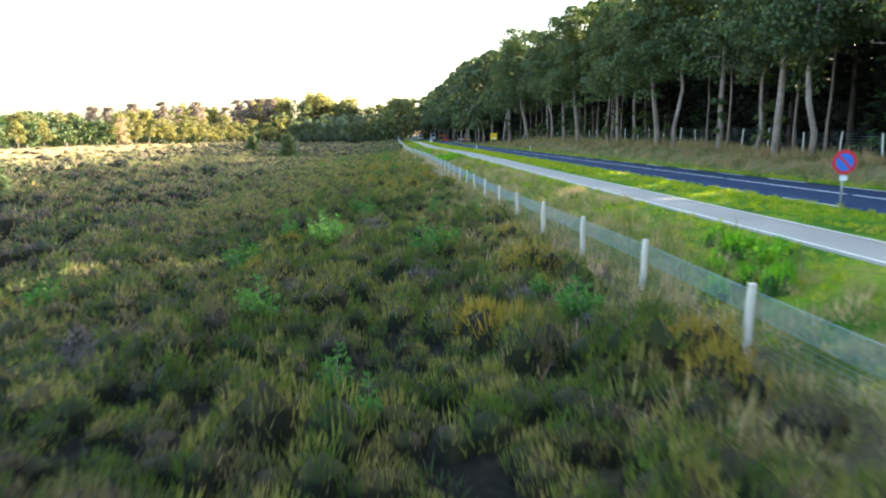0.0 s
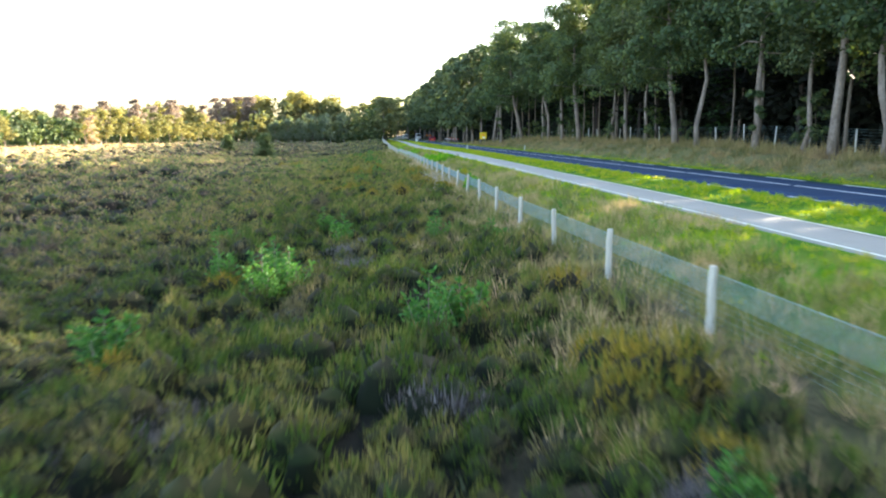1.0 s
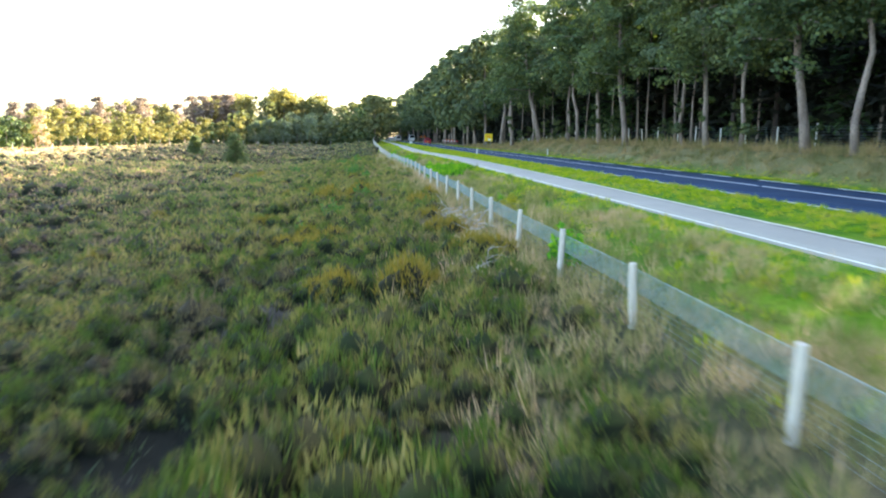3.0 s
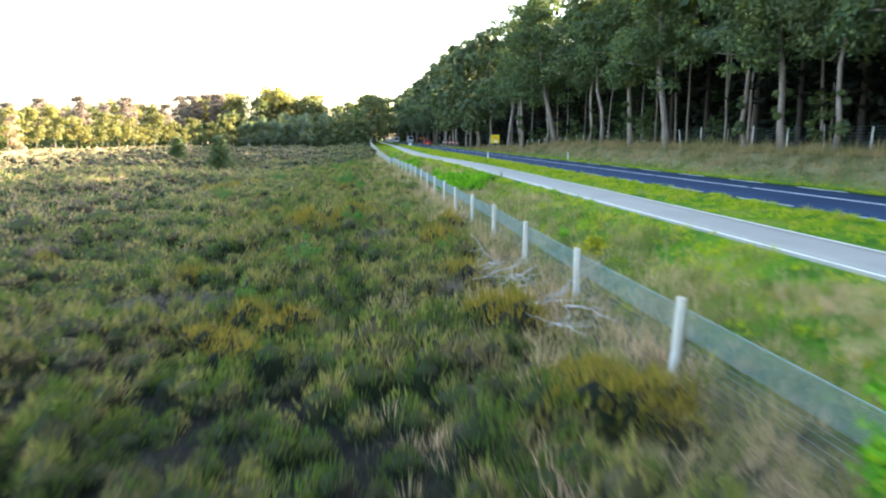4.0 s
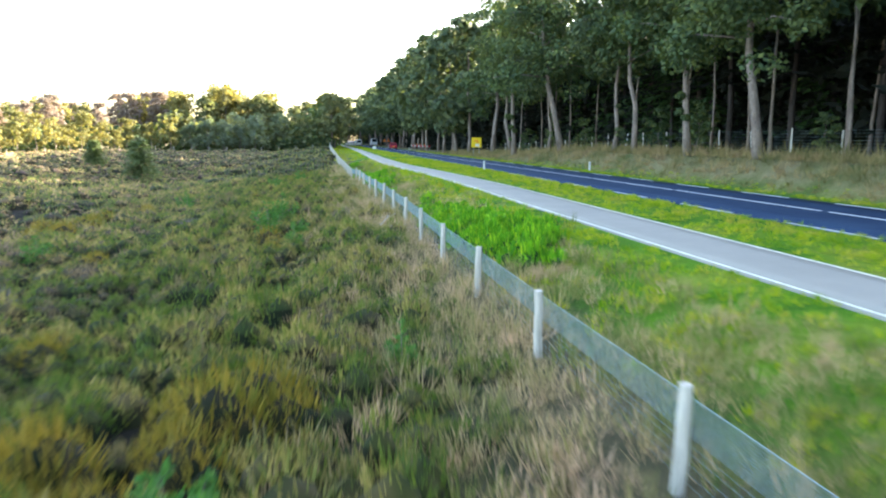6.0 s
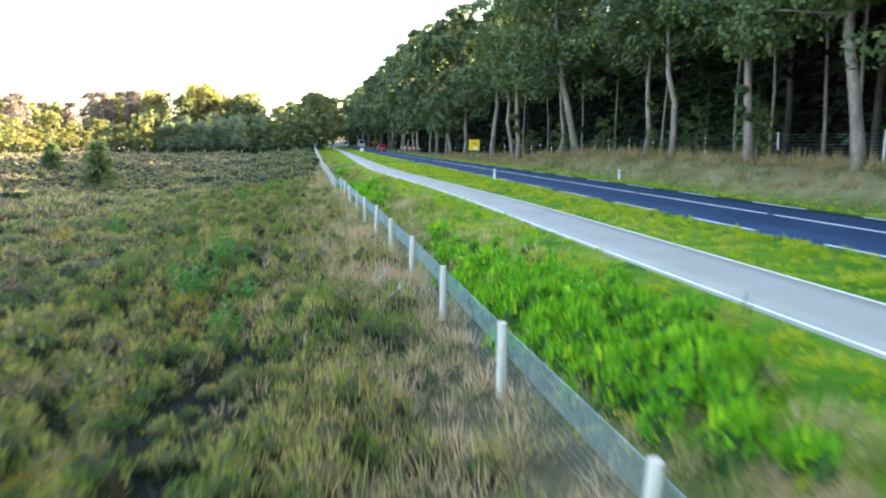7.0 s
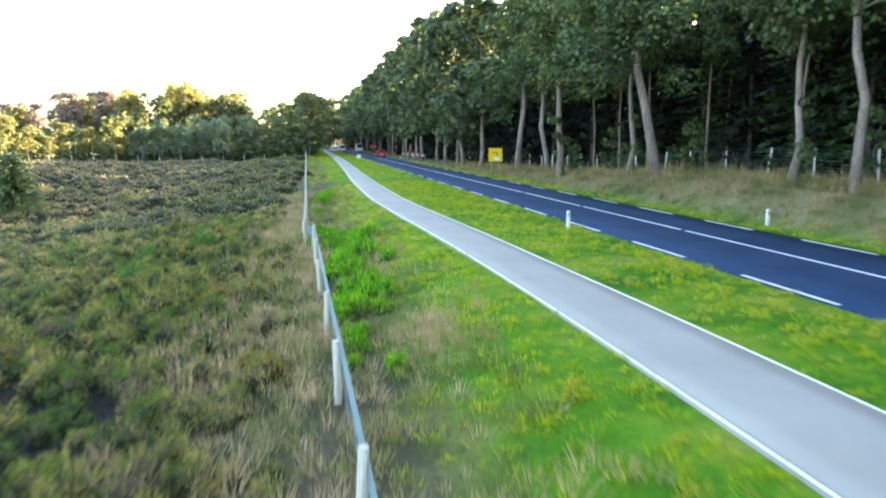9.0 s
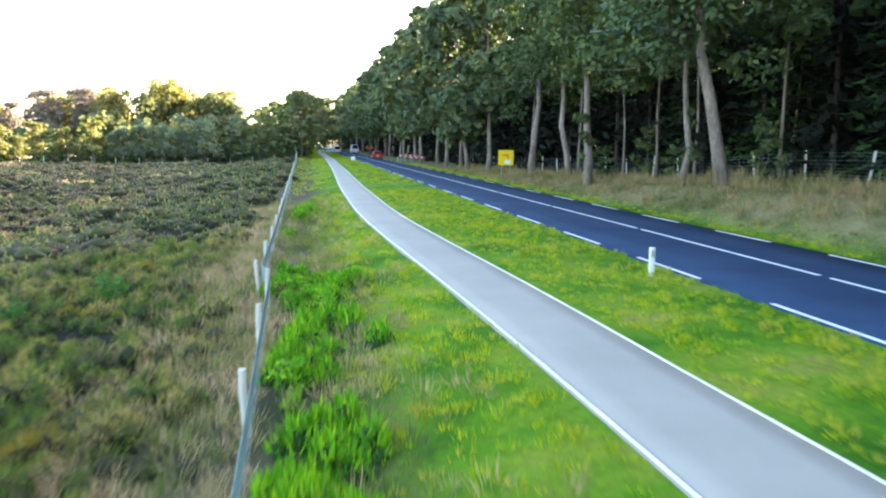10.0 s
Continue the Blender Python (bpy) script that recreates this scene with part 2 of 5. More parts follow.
M["pine"] = leafy("pine_foliage", [(0.3, (0.179, 0.159, 0.129)), (0.7, (0.269, 0.221, 0.186))], [(0.0, (0.161, 0.143, 0.116)), (1.0, (0.305, 0.241, 0.200))], 0.25, 0.5, by_object=True, glow=(0.862, 0.747, 0.600))
M["willow"] = leafy("grey_green_leaves", [(0.3, (0.139, 0.176, 0.137)), (0.7, (0.208, 0.246, 0.177))], [(0.0, (0.116, 0.147, 0.118)), (1.0, (0.232, 0.270, 0.194))], 0.25, 0.58, by_object=True)
M["far_green"] = leafy("far_green_leaves", [(0.3, (0.122, 0.149, 0.072)), (0.7, (0.206, 0.219, 0.093))], [(0.0, (0.094, 0.121, 0.059)), (1.0, (0.235, 0.237, 0.096))], 0.25, 0.5, by_object=True, glow=(0.780, 0.744, 0.400))
M["pale"] = leafy("bare_pale_twigs", [(0.3, (0.34, 0.24, 0.18)), (0.7, (0.45, 0.32, 0.24))], [(0.0, (0.3, 0.22, 0.16)), (1.0, (0.5, 0.37, 0.28))], 0.5, 0.3)
M["litter"] = leafy("bank_grass", [(0.34, (0.074, 0.095, 0.027)), (0.43, (0.168, 0.162, 0.054)), (0.52, (0.315, 0.247, 0.108)), (0.6, (0.441, 0.304, 0.153)), (0.7, (0.252, 0.162, 0.090))],
                    [(0.0, (0.105, 0.123, 0.036)), (0.5, (0.315, 0.247, 0.108)), (1.0, (0.504, 0.342, 0.180))], 0.3, 0.3, weight=0.3, clump=0.9, glow=(1.0, 1.0, 0.8))


def plain(name, col, rough=0.4, spec=0.5, metal=0.0, grain=0.85, scale=3.0):
    return surface(name, [(0.3, tuple(c * 0.88 for c in col)), (0.7, col)], scale, 30.0, rough, spec, 0.0, metal, grain)


M["red_car"] = plain("red_car_paint", (0.42, 0.03, 0.05), 0.25, 0.6)
M["white_car"] = plain("white_car_paint", (0.74, 0.74, 0.72), 0.3, 0.5)
M["glass"] = plain("dark_car_glass", (0.02, 0.025, 0.03), 0.08, 0.6)
M["rubber"] = plain("tyre_rubber", (0.02, 0.02, 0.022), 0.8, 0.2)
M["rim"] = plain("silver_rim", (0.55, 0.56, 0.58), 0.35, 0.5, 0.7)
M["black"] = plain("black_plastic", (0.025, 0.025, 0.028), 0.6, 0.3)
M["lamp_red"] = plain("red_lamp_lens", (0.4, 0.015, 0.015), 0.2, 0.6)
M["sign_red"] = plain("sign_red", (0.62, 0.03, 0.05), 0.4, 0.4)
M["sign_blue"] = plain("sign_blue", (0.03, 0.16, 0.62), 0.4, 0.4)
M["sign_yellow"] = plain("sign_yellow", (0.82, 0.58, 0.01), 0.45, 0.4)
M["sign_white"] = plain("sign_white", (0.75, 0.75, 0.74), 0.45, 0.4)
M["orange"] = plain("sign_orange", (0.75, 0.2, 0.02), 0.45, 0.4)
M["steel"] = plain("grey_steel", (0.42, 0.44, 0.45), 0.45, 0.5, 0.5)


# ---- builders ----
def mesh_of(name, verts, faces, mats, index=None):
    """A mesh from numpy vertices (n, 3) and triangles (m, 3) or quads (m, 4)."""
    me = bpy.data.meshes.new(name)
    verts, faces = np.asarray(verts, np.float32), np.asarray(faces, np.int32)
    k = faces.shape[1]
    me.vertices.add(len(verts))
    me.vertices.foreach_set("co", verts.ravel())
    me.loops.add(faces.size)
    me.loops.foreach_set("vertex_index", faces.ravel())
    me.polygons.add(len(faces))
    me.polygons.foreach_set("loop_start", np.arange(0, faces.size, k, dtype=np.int32))
    for m in mats if isinstance(mats, (list, tuple)) else [mats]:
        me.materials.append(m)
    if index is not None:
        me.polygons.foreach_set("material_index", np.asarray(index, np.int32))
    me.update(calc_edges=True)
    return me


def part(name, bm, material, parent, label=""):
    """One mesh object under a thing or under a part, from a bmesh."""
    me = bpy.data.meshes.new(name)
    bm.to_mesh(me)
    bm.free()
    me.materials.append(material)
    ob = new(name, me)
    ob.parent = parent
    if label:
        ob["label"] = label
    return ob


def thing(name, label, category, place=(0, 0, 0), rz=0.0, group="", kind=""):
    ob = new(name)
    ob.empty_display_size = 0.2
    ob.matrix_basis = pose(*place, 0, 0, rz)
    return tagged(ob, label, category, group, kind)


def box(bm, x0, x1, y0, y1, z0, z1, bevel=0.0):
    made = bmesh.ops.create_cube(bm, size=1.0)["verts"]
    for v in made:
        v.co = Vector(((x0 + x1) / 2 + v.co.x * (x1 - x0), (y0 + y1) / 2 + v.co.y * (y1 - y0), (z0 + z1) / 2 + v.co.z * (z1 - z0)))
    if bevel:
        bmesh.ops.bevel(bm, geom=list({e for v in made for e in v.link_edges}), offset=bevel, segments=2, affect="EDGES", profile=0.6)
    return bm


def tube(bm, line, radii, sides=8, cap=True):
    """A tapered tube along a line of points."""
    rings, up = [], Vector((0.31, 0.17, 0.93)).normalized()
    pts = [Vector(p) for p in line]
    for i, p in enumerate(pts):
        d = (pts[min(i + 1, len(pts) - 1)] - pts[max(i - 1, 0)]).normalized()
        a = d.cross(up if abs(d.dot(up)) < 0.97 else Vector((1, 0, 0))).normalized()
        b = d.cross(a)
        rings.append([bm.verts.new(p + (a * math.cos(2 * math.pi * k / sides) + b * math.sin(2 * math.pi * k / sides)) * radii[i]) for k in range(sides)])
    for r, s in zip(rings, rings[1:]):
        for k in range(sides):
            bm.faces.new((r[k], r[(k + 1) % sides], s[(k + 1) % sides], s[k])).smooth = True
    if cap:
        bm.faces.new(rings[-1])
        bm.faces.new(rings[0][::-1])
    return bm


# ---- the lie of the land ----
PATH_Y = [-400, 86, 94, 100, 107, 115, 134, 165, 210, 300, 900]
PATH_X = [8.38, 8.34, 8.12, 7.84, 7.4, 7.1, 7.15, 7.65, 8.15, 8.35, 8.35]
LAND_X = [-3000, -40, -10, -5, -1.5, 1, 3, 4.2, 5.2, 6.6, 7.64, 7.78, 9.0, 9.12, 11, 12.44, 12.56, 18.05, 18.18, 19.3, 20.2, 21.6, 26, 60, 3000]
LAND_Z = [-1.66, -1.66, -1.66, -1.42, -1.16, -0.9, -0.8, -0.7, -0.5, -0.12, -0.006, -0.1, -0.1, -0.006, 0.05, -0.012, -0.12, -0.12, -0.016, 0.0, 0.0, 0.0, 0.0, 0.0, 0.0]
BANK_X, BANK_K = [-3000, 18.9, 19.8, 20.9, 26, 3000], [0, 0.0, 0.5, 1.0, 1.05, 1.05]
BANK_Y, BANK_H = [-3000, 20, 42, 52, 92, 112, 122, 140, 155, 3000], [0.7, 0.7, 0.75, 1.1, 1.2, 1.2, 0.75, 0.35, 0.15, 0.1]


def path_x(y):
    return np.interp(y, PATH_Y, PATH_X)


def land(x, y):
    """The ground's height in metres above the road."""
    x, y = np.asarray(x, float), np.asarray(y, float)
    shift = (path_x(y) - 8.42) * np.interp(x, [3.9, 6.2, 10.6, 12.3], [0, 1, 1, 0])
    z = np.interp(x - shift, LAND_X, LAND_Z)
    z = z + np.interp(x, BANK_X, BANK_K) * np.interp(y, BANK_Y, BANK_H)
    far = np.interp(y, [115, 205, 260], [0, 1, 1])
    lift = far * np.interp(x, [-200, -60, -20, 2.5, 6.5], [0.9, 0.9, 0.95, 0.85, 0])
    wild = np.interp(x, [-60, -3, 3.5, 5], [1, 1, 0.4, 0])
    roll = (np.sin(x * 0.31 + np.sin(y * 0.11) * 2) * np.sin(y * 0.17 + x * 0.05) * 0.12 + np.sin(x * 0.9 + y * 0.4) * np.sin(y * 0.7 - x * 0.33) * 0.05) * wild
    dip = 1.35 * np.exp(-((x + 17.0) / 11.0) ** 2 - ((y - 130.0) / 22.0) ** 2)
    return z + lift + roll - dip


def grid_lines(spans):
    out = []
    for a, b, n in spans:
        out += list(np.linspace(a, b, n, endpoint=False))
    return np.array(out + [spans[-1][1]])


gx = np.union1d(grid_lines([(-2600, -200, 10), (-200, -60, 20), (-60, -12, 36), (-12, 4, 36), (4, 30, 62), (30, 120, 16), (120, 2600, 10)]),
                [7.64, 7.78, 9.0, 9.12, 12.44, 12.56, 18.05, 18.18])
gy = grid_lines([(-2600, -60, 10), (-60, 0, 15), (0, 120, 170), (120, 320, 80), (320, 500, 20), (500, 3000, 10)])
X, Y = np.meshgrid(gx, gy)
Z = land(X, Y)
rng = np.random.default_rng(3)
Z = Z + rng.normal(0, 0.02, Z.shape) * ((X < 4) & (X > -70) & (Y > -5) & (Y < 210))
nx, ny = len(gx), len(gy)
i = (np.arange(ny - 1)[:, None] * nx + np.arange(nx - 1)[None]).ravel()
quads = np.stack([i, i + 1, i + nx + 1, i + nx], 1)


def ground_material():
    """Heath soil, verge turf and forest litter on one sheet, parted along the fence and the road's far side."""
    m, n, l, b = shader("ground_cover", 0.95, 0.1)
    tc = n.new("ShaderNodeTexCoord")
    sp = n.new("ShaderNodeSeparateXYZ")
    l.new(tc.outputs["Object"], sp.inputs[0])
    big, fine = noise_node(n, l, 0.45, 5.0), noise_node(n, l, 9.0, 4.0, 0.7)
    # soil taken near black, so that it holds the shade below the heather
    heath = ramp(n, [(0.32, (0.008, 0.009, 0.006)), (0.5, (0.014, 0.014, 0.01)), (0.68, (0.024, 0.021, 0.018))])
    tawny = ramp(n, [(0.35, (0.2, 0.17, 0.09)), (0.6, (0.34, 0.27, 0.16))])
    turf = ramp(n, [(0.34, (0.035, 0.13, 0.006)), (0.48, (0.095, 0.225, 0.008)), (0.6, (0.19, 0.27, 0.02)), (0.72, (0.27, 0.25, 0.06))])
    wood = ramp(n, [(0.3, (0.06, 0.048, 0.035)), (0.7, (0.13, 0.105, 0.07))])
    for r in (heath, turf, wood, tawny):
        l.new(big.outputs[0], r.inputs[0])

    def edge(at, width):
        a = n.new("ShaderNodeMath")
        a.operation = "MULTIPLY_ADD"
        l.new(fine.outputs[0], a.inputs[0])
        a.inputs[1].default_value = width
        l.new(sp.outputs[0], a.inputs[2])
        mr = n.new("ShaderNodeMapRange")
        l.new(a.outputs[0], mr.inputs[0])
        mr.inputs[1].default_value, mr.inputs[2].default_value = at, at + width
        return mr.outputs[0]

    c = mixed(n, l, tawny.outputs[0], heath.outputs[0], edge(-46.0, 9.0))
    rough_ground = ramp(n, [(0.35, (0.055, 0.06, 0.028)), (0.6, (0.12, 0.105, 0.06))])
    l.new(big.outputs[0], rough_ground.inputs[0])
    c = mixed(n, l, c, rough_ground.outputs[0], edge(1.6, 1.6))
    c = mixed(n, l, c, turf.outputs[0], edge(5.0, 1.4))
    bank_ground = ramp(n, [(0.35, (0.14, 0.15, 0.05)), (0.6, (0.28, 0.24, 0.12))])
    l.new(big.outputs[0], bank_ground.inputs[0])
    c = mixed(n, l, c, bank_ground.outputs[0], edge(19.0, 1.2))
    c = mixed(n, l, c, wood.outputs[0], edge(25.0, 1.6))
    g = ramp(n, [(0.3, (0.55,) * 3), (0.7, (1.0,) * 3)])
    l.new(fine.outputs[0], g.inputs[0])
    l.new(mixed(n, l, c, g.outputs[0], 1.0, "MULTIPLY"), b.inputs["Base Color"])
    bp = n.new("ShaderNodeBump")
    bp.inputs["Strength"].default_value, bp.inputs["Distance"].default_value = 0.8, 0.08
    l.new(fine.outputs[0], bp.inputs["Height"])
    l.new(bp.outputs[0], b.inputs["Normal"])
    return m


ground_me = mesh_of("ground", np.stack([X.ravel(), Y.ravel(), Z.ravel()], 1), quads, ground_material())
ground_me.polygons.foreach_set("use_smooth", np.ones(len(quads), bool))
ground = tagged(new("ground", ground_me), "heathland soil, mown verge and shaded forest floor", "ground", kind="structure")


# ---- road, cycle path and their markings ----
def strip(name, ys, left, right, top, deep, material, camber=0.0):
    """A slab that follows two edge lines, with a slight crown and vertical sides."""
    v, f = [], []
    cols = 5
    for y, a, b in zip(ys, left, right):
        base = len(v)
        for k in range(cols):
            s = k / (cols - 1)
            v.append((a + (b - a) * s, y, top + camber * (1 - (2 * s - 1) ** 2)))
        v += [(b, y, top - deep), (a, y, top - deep)]
        if base:
            w = cols + 2
            for k in range(w):
                j = (k + 1) % w
                f.append((base - w + k, base - w + j, base + j, base + k))
    return mesh_of(name, np.array(v), np.array(f), material)


EDGE_L, CENTRE, EDGE_R = 12.64, 15.4, 17.95


def road_top(x):
    return 0.045 * (1 - (2 * (x - 12.42) / 5.78 - 1) ** 2) - 0.02


ry = np.linspace(-300, 700, 101)
road = tagged(new("road", strip("road", ry, ry * 0 + 12.42, ry * 0 + 18.2, -0.02, 0.3, M["asphalt"], 0.045)), "dark blue-grey asphalt road with a slight crown", "road", kind="structure")
py = np.concatenate([np.linspace(-100, 80, 46), np.linspace(82, 220, 93), np.linspace(225, 600, 40)])
px = path_x(py)
px = np.convolve(np.pad(px, 3, "edge"), np.ones(7) / 7, "valid")
half = np.interp(py, [45, 75, 100, 125, 160], [0.79, 0.9, 0.9, 0.85, 0.78])
left_edge, right_edge = px - half, px + half + np.interp(py, [40, 55, 82, 92], [0.0, 0.16, 0.15, -0.03])
cycle_path = tagged(new("cycle_path", strip("cycle_path", py, left_edge, right_edge, 0.0, 0.2, M["path"], 0.015)), "pale grey asphalt cycle path through mown grass", "path", kind="structure")
for side in (-1, 1):
    e = right_edge - 0.05 if side > 0 else left_edge + 0.05
    ob = new("path_edge_line", strip("path_edge_line", py, e - 0.027, e + 0.027, 0.009, 0.05, M["edging"]))
    ob.parent = cycle_path


bm = bmesh.new()
box(bm, 8.75, 12.42, 209.2, 212.0, -0.2, 0.008, 0.004)
part("side_lane", bm, M["path"], cycle_path, "pale crossing strip between path and road")


def marking(length, width):
    bm = bmesh.new()
    box(bm, -width / 2, width / 2, 0, length, 0, 0.006)
    me = bpy.data.meshes.new("line_dash")
    bm.to_mesh(me)
    bm.free()
    me.materials.append(M["paint"])
    return me


short, long = marking(3.05, 0.11), marking(8.95, 0.11)
for k in range(-18, 45):
    for x, first in ((EDGE_L, 98.6), (EDGE_R, 98.3)):
        ob = new("line_dash", short)
        ob.parent, ob.location = road, (x, first + 5.63 * k, road_top(x) + 0.001)
for k in range(-11, 26):
    ob = new("centre_dash", long)
    ob.parent, ob.location = road, (CENTRE, 98.4 + 9.32 * k, road_top(CENTRE) + 0.001)


# ---- trees ----
def leaves(rng, centres, radii, count, size, flat=0.75, droop=0.0, long=1.0):
    """Diamond leaves or leaf sprays scattered through uneven blobs; each lies loosely along its blob's skin."""
    c = rng.integers(0, len(centres), count)
    d = rng.normal(size=(count, 3))
    d /= np.linalg.norm(d, axis=1)[:, None]
    d[:, 2] = np.where((d[:, 2] < -0.35) & (rng.random(count) < 0.75), -d[:, 2], d[:, 2])
    r = radii[c] * rng.uniform(0.45, 1.08, count) ** 0.6
    p = centres[c] + d * r[:, None] * np.array([1, 1, flat])
    n = d + rng.normal(0, 0.55, (count, 3))
    n[:, 2] += 0.35
    n /= np.linalg.norm(n, axis=1)[:, None]
    a = np.cross(n, rng.normal(size=(count, 3)))
    a /= np.linalg.norm(a, axis=1)[:, None]
    a[:, 2] -= droop
    b = np.cross(n, a)
    s = size * rng.uniform(0.55, 1.35, count)[:, None]
    v = np.stack([p - a * s * long, p - b * s * 0.55 + n * s * 0.12, p + a * s * long, p + b * s * 0.55 + n * s * 0.12], 1).reshape(-1, 3)
    f = np.arange(count * 4).reshape(-1, 4)
    return v, f


def broadleaf(name, seed, height, trunk_r, clear, spread, count, size, leaf, label, category="tree", group="", bark="bark", lean=0.0, wobble=0.35, limbs=9, low=False, branches=False, full=1.0):
    """A tapered, crooked trunk with limbs, and a crown of leaf clumps with gaps, carried at the limbs' ends."""
    rng = np.random.default_rng(seed)
    tree = thing(name, label, category, group=group)
    bm = bmesh.new()
    n = 9
    top = height * 0.86
    bend = np.cumsum(rng.normal(0, wobble * 0.32, (n, 2)), 0)
    bend -= bend[0]
    line = [(bend[k, 0] + lean * (k / (n - 1)) ** 1.4, bend[k, 1], top * k / (n - 1)) for k in range(n)]
    line[0] = (line[0][0], line[0][1], -0.3)
    rad = [trunk_r * (1.25 if k == 0 else 1.0 - 0.8 * k / (n - 1)) for k in range(n)]
    tube(bm, line, rad, 9 if branches else 6)
    P = np.array(line)
    centres, radii = [], []
    for k in range(limbs):
        h = clear + (top - clear) * (k + 0.3 * rng.random()) / limbs
        s = np.array([np.interp(h, P[:, 2], P[:, j]) for j in range(2)] + [h])
        ang = k * 2.4 + rng.normal(0, 0.4)
        reach = spread * (0.55 + 0.5 * rng.random()) * (1.0 - 0.55 * max(0, (h - clear) / (top - clear)) ** 1.6)
        rise = reach * (rng.uniform(-0.12, 0.3) if branches and k < 4 else rng.uniform(0.0, 0.55))
        e = s + np.array([math.cos(ang) * reach, math.sin(ang) * reach, rise])
        mid = (s + e) / 2 + rng.normal(0, 0.25, 3) + np.array([0, 0, 0.25])
        lr = trunk_r * 0.34 * (1.1 - 0.6 * (h / top))
        if branches:
            part("limb", tube(bmesh.new(), [tuple(s), tuple(mid), tuple(e)], [lr, lr * 0.65, lr * 0.2], 5), M[bark], tree)
        for q in range(5 if branches else 4):
            w = rng.uniform(0.3, 1.1) if branches else rng.uniform(0.45, 1.1)
            centres.append(s + (e - s) * w + rng.normal(0, spread * 0.16, 3))
            radii.append(spread * (rng.uniform(0.13, 0.29) if branches else full * rng.uniform(0.2, 0.38)))
    for q in range(18 if branches else 0):
        h = clear - 0.4 + (top - clear) * (q + rng.random()) / 18
        c0 = np.array([np.interp(h, P[:, 2], P[:, 0]), np.interp(h, P[:, 2], P[:, 1]), h])
        centres.append(c0 + rng.normal(0, spread * 0.22, 3) * np.array([1, 1, 0.4]))
        radii.append(spread * rng.uniform(0.2, 0.34))
    for q in range(7):
        centres.append(np.array([P[-1, 0], P[-1, 1], height - spread * (0.3 if full == 1.0 else 0.55)]) + rng.normal(0, spread * 0.22, 3) * np.array([1, 1, 0.6]))
        radii.append(full * spread * rng.uniform(0.18, 0.34))
    if low:
        for q in range(5):
            h = clear * rng.uniform(0.2, 0.6)
            centres.append(np.array([np.interp(h, P[:, 2], P[:, 0]), np.interp(h, P[:, 2], P[:, 1]), h]) + rng.normal(0, 0.25, 3))
            radii.append(rng.uniform(0.2, 0.42))
    part("trunk", bm, M[bark], tree)
    v, f = leaves(rng, np.array(centres), np.array(radii), count, size)
    crown = new("crown", mesh_of("crown", v, f, M[leaf]))
    crown.parent = tree
    return tree


def conifer(name, seed, height, trunk_r, clear, spread, tiers, per, size, leaf, label, group="", bark="bark", bulge=0.75):
    """A straight stem with drooping tiers of needled branches."""
    rng = np.random.default_rng(seed)
    tree = thing(name, label, "tree", group=group)
    bm = bmesh.new()
    line = [(rng.normal(0, 0.06) * (k > 0), rng.normal(0, 0.06) * (k > 0), height * k / 6 - 0.3 * (k == 0)) for k in range(7)]
    tube(bm, line, [trunk_r * (1.15 - k / 6.2) for k in range(7)], 7)
    V, F, base = [], [], 0
    for t in range(tiers):
        h = clear + (height - clear) * (t / tiers) ** 0.92
        for q in range(per):
            a = rng.uniform(0, 2 * math.pi)
            reach = spread * (1.02 - (h - clear) / (height - clear + 0.1)) ** bulge * rng.uniform(0.6, 1.15) + 0.15
            tip = np.array([math.cos(a) * reach, math.sin(a) * reach, -reach * rng.uniform(0.05, 0.35)])
            if t % 4 == 0 and q < 2:
                tube(bm, [(0, 0, h), tuple(tip * 0.5 + [0, 0, h + 0.08]), tuple(tip * 0.9 + [0, 0, h])], [0.035, 0.02, 0.006], 3, False)
            m = max(2, int(reach / size * 1.25))
            for j in range(m):
                w = (j + rng.random()) / m
                c = tip * w + np.array([0, 0, h])
                d = tip / np.linalg.norm(tip) + rng.normal(0, 0.45, 3)
                d /= np.linalg.norm(d)
                side = np.cross(d, [0, 0, 1]) + rng.normal(0, 0.25, 3)
                side /= np.linalg.norm(side)
                s = size * rng.uniform(0.6, 1.3)
                V += [c - d * s * 0.6, c - side * s * 0.42 - [0, 0, s * 0.2], c + d * s, c + side * s * 0.42 - [0, 0, s * 0.2]]
                F.append((base, base + 1, base + 2, base + 3))
                base += 4
    part("trunk", bm, M[bark], tree)
    crown = new("crown", mesh_of("crown", np.array(V), np.array(F), M[leaf]))
    crown.parent = tree
    return tree


def plant_at(ob, x, y, turn=0.0, scale=1.0, tip=0.0, tip_to=0.0, first=False, sink=0.05):
    """Stand a tree at its place; tip leans it by so many degrees towards a compass angle."""
    m = Matrix.Translation((x, y, float(land(x, y)) - sink)) @ Matrix.Rotation(radians(tip), 4, Vector((-math.sin(radians(tip_to)), math.cos(radians(tip_to)), 0)))
    m = m @ Matrix.Rotation(radians(turn), 4, "Z")
    if first:
        ob.matrix_basis = m @ Matrix.Diagonal((scale, scale, scale, 1))
        return ob
    old = tuple(ob.scale)
    ob.scale = (scale, scale, scale)
    made = copy_thing(ob, m)
    ob.scale = old
    return made


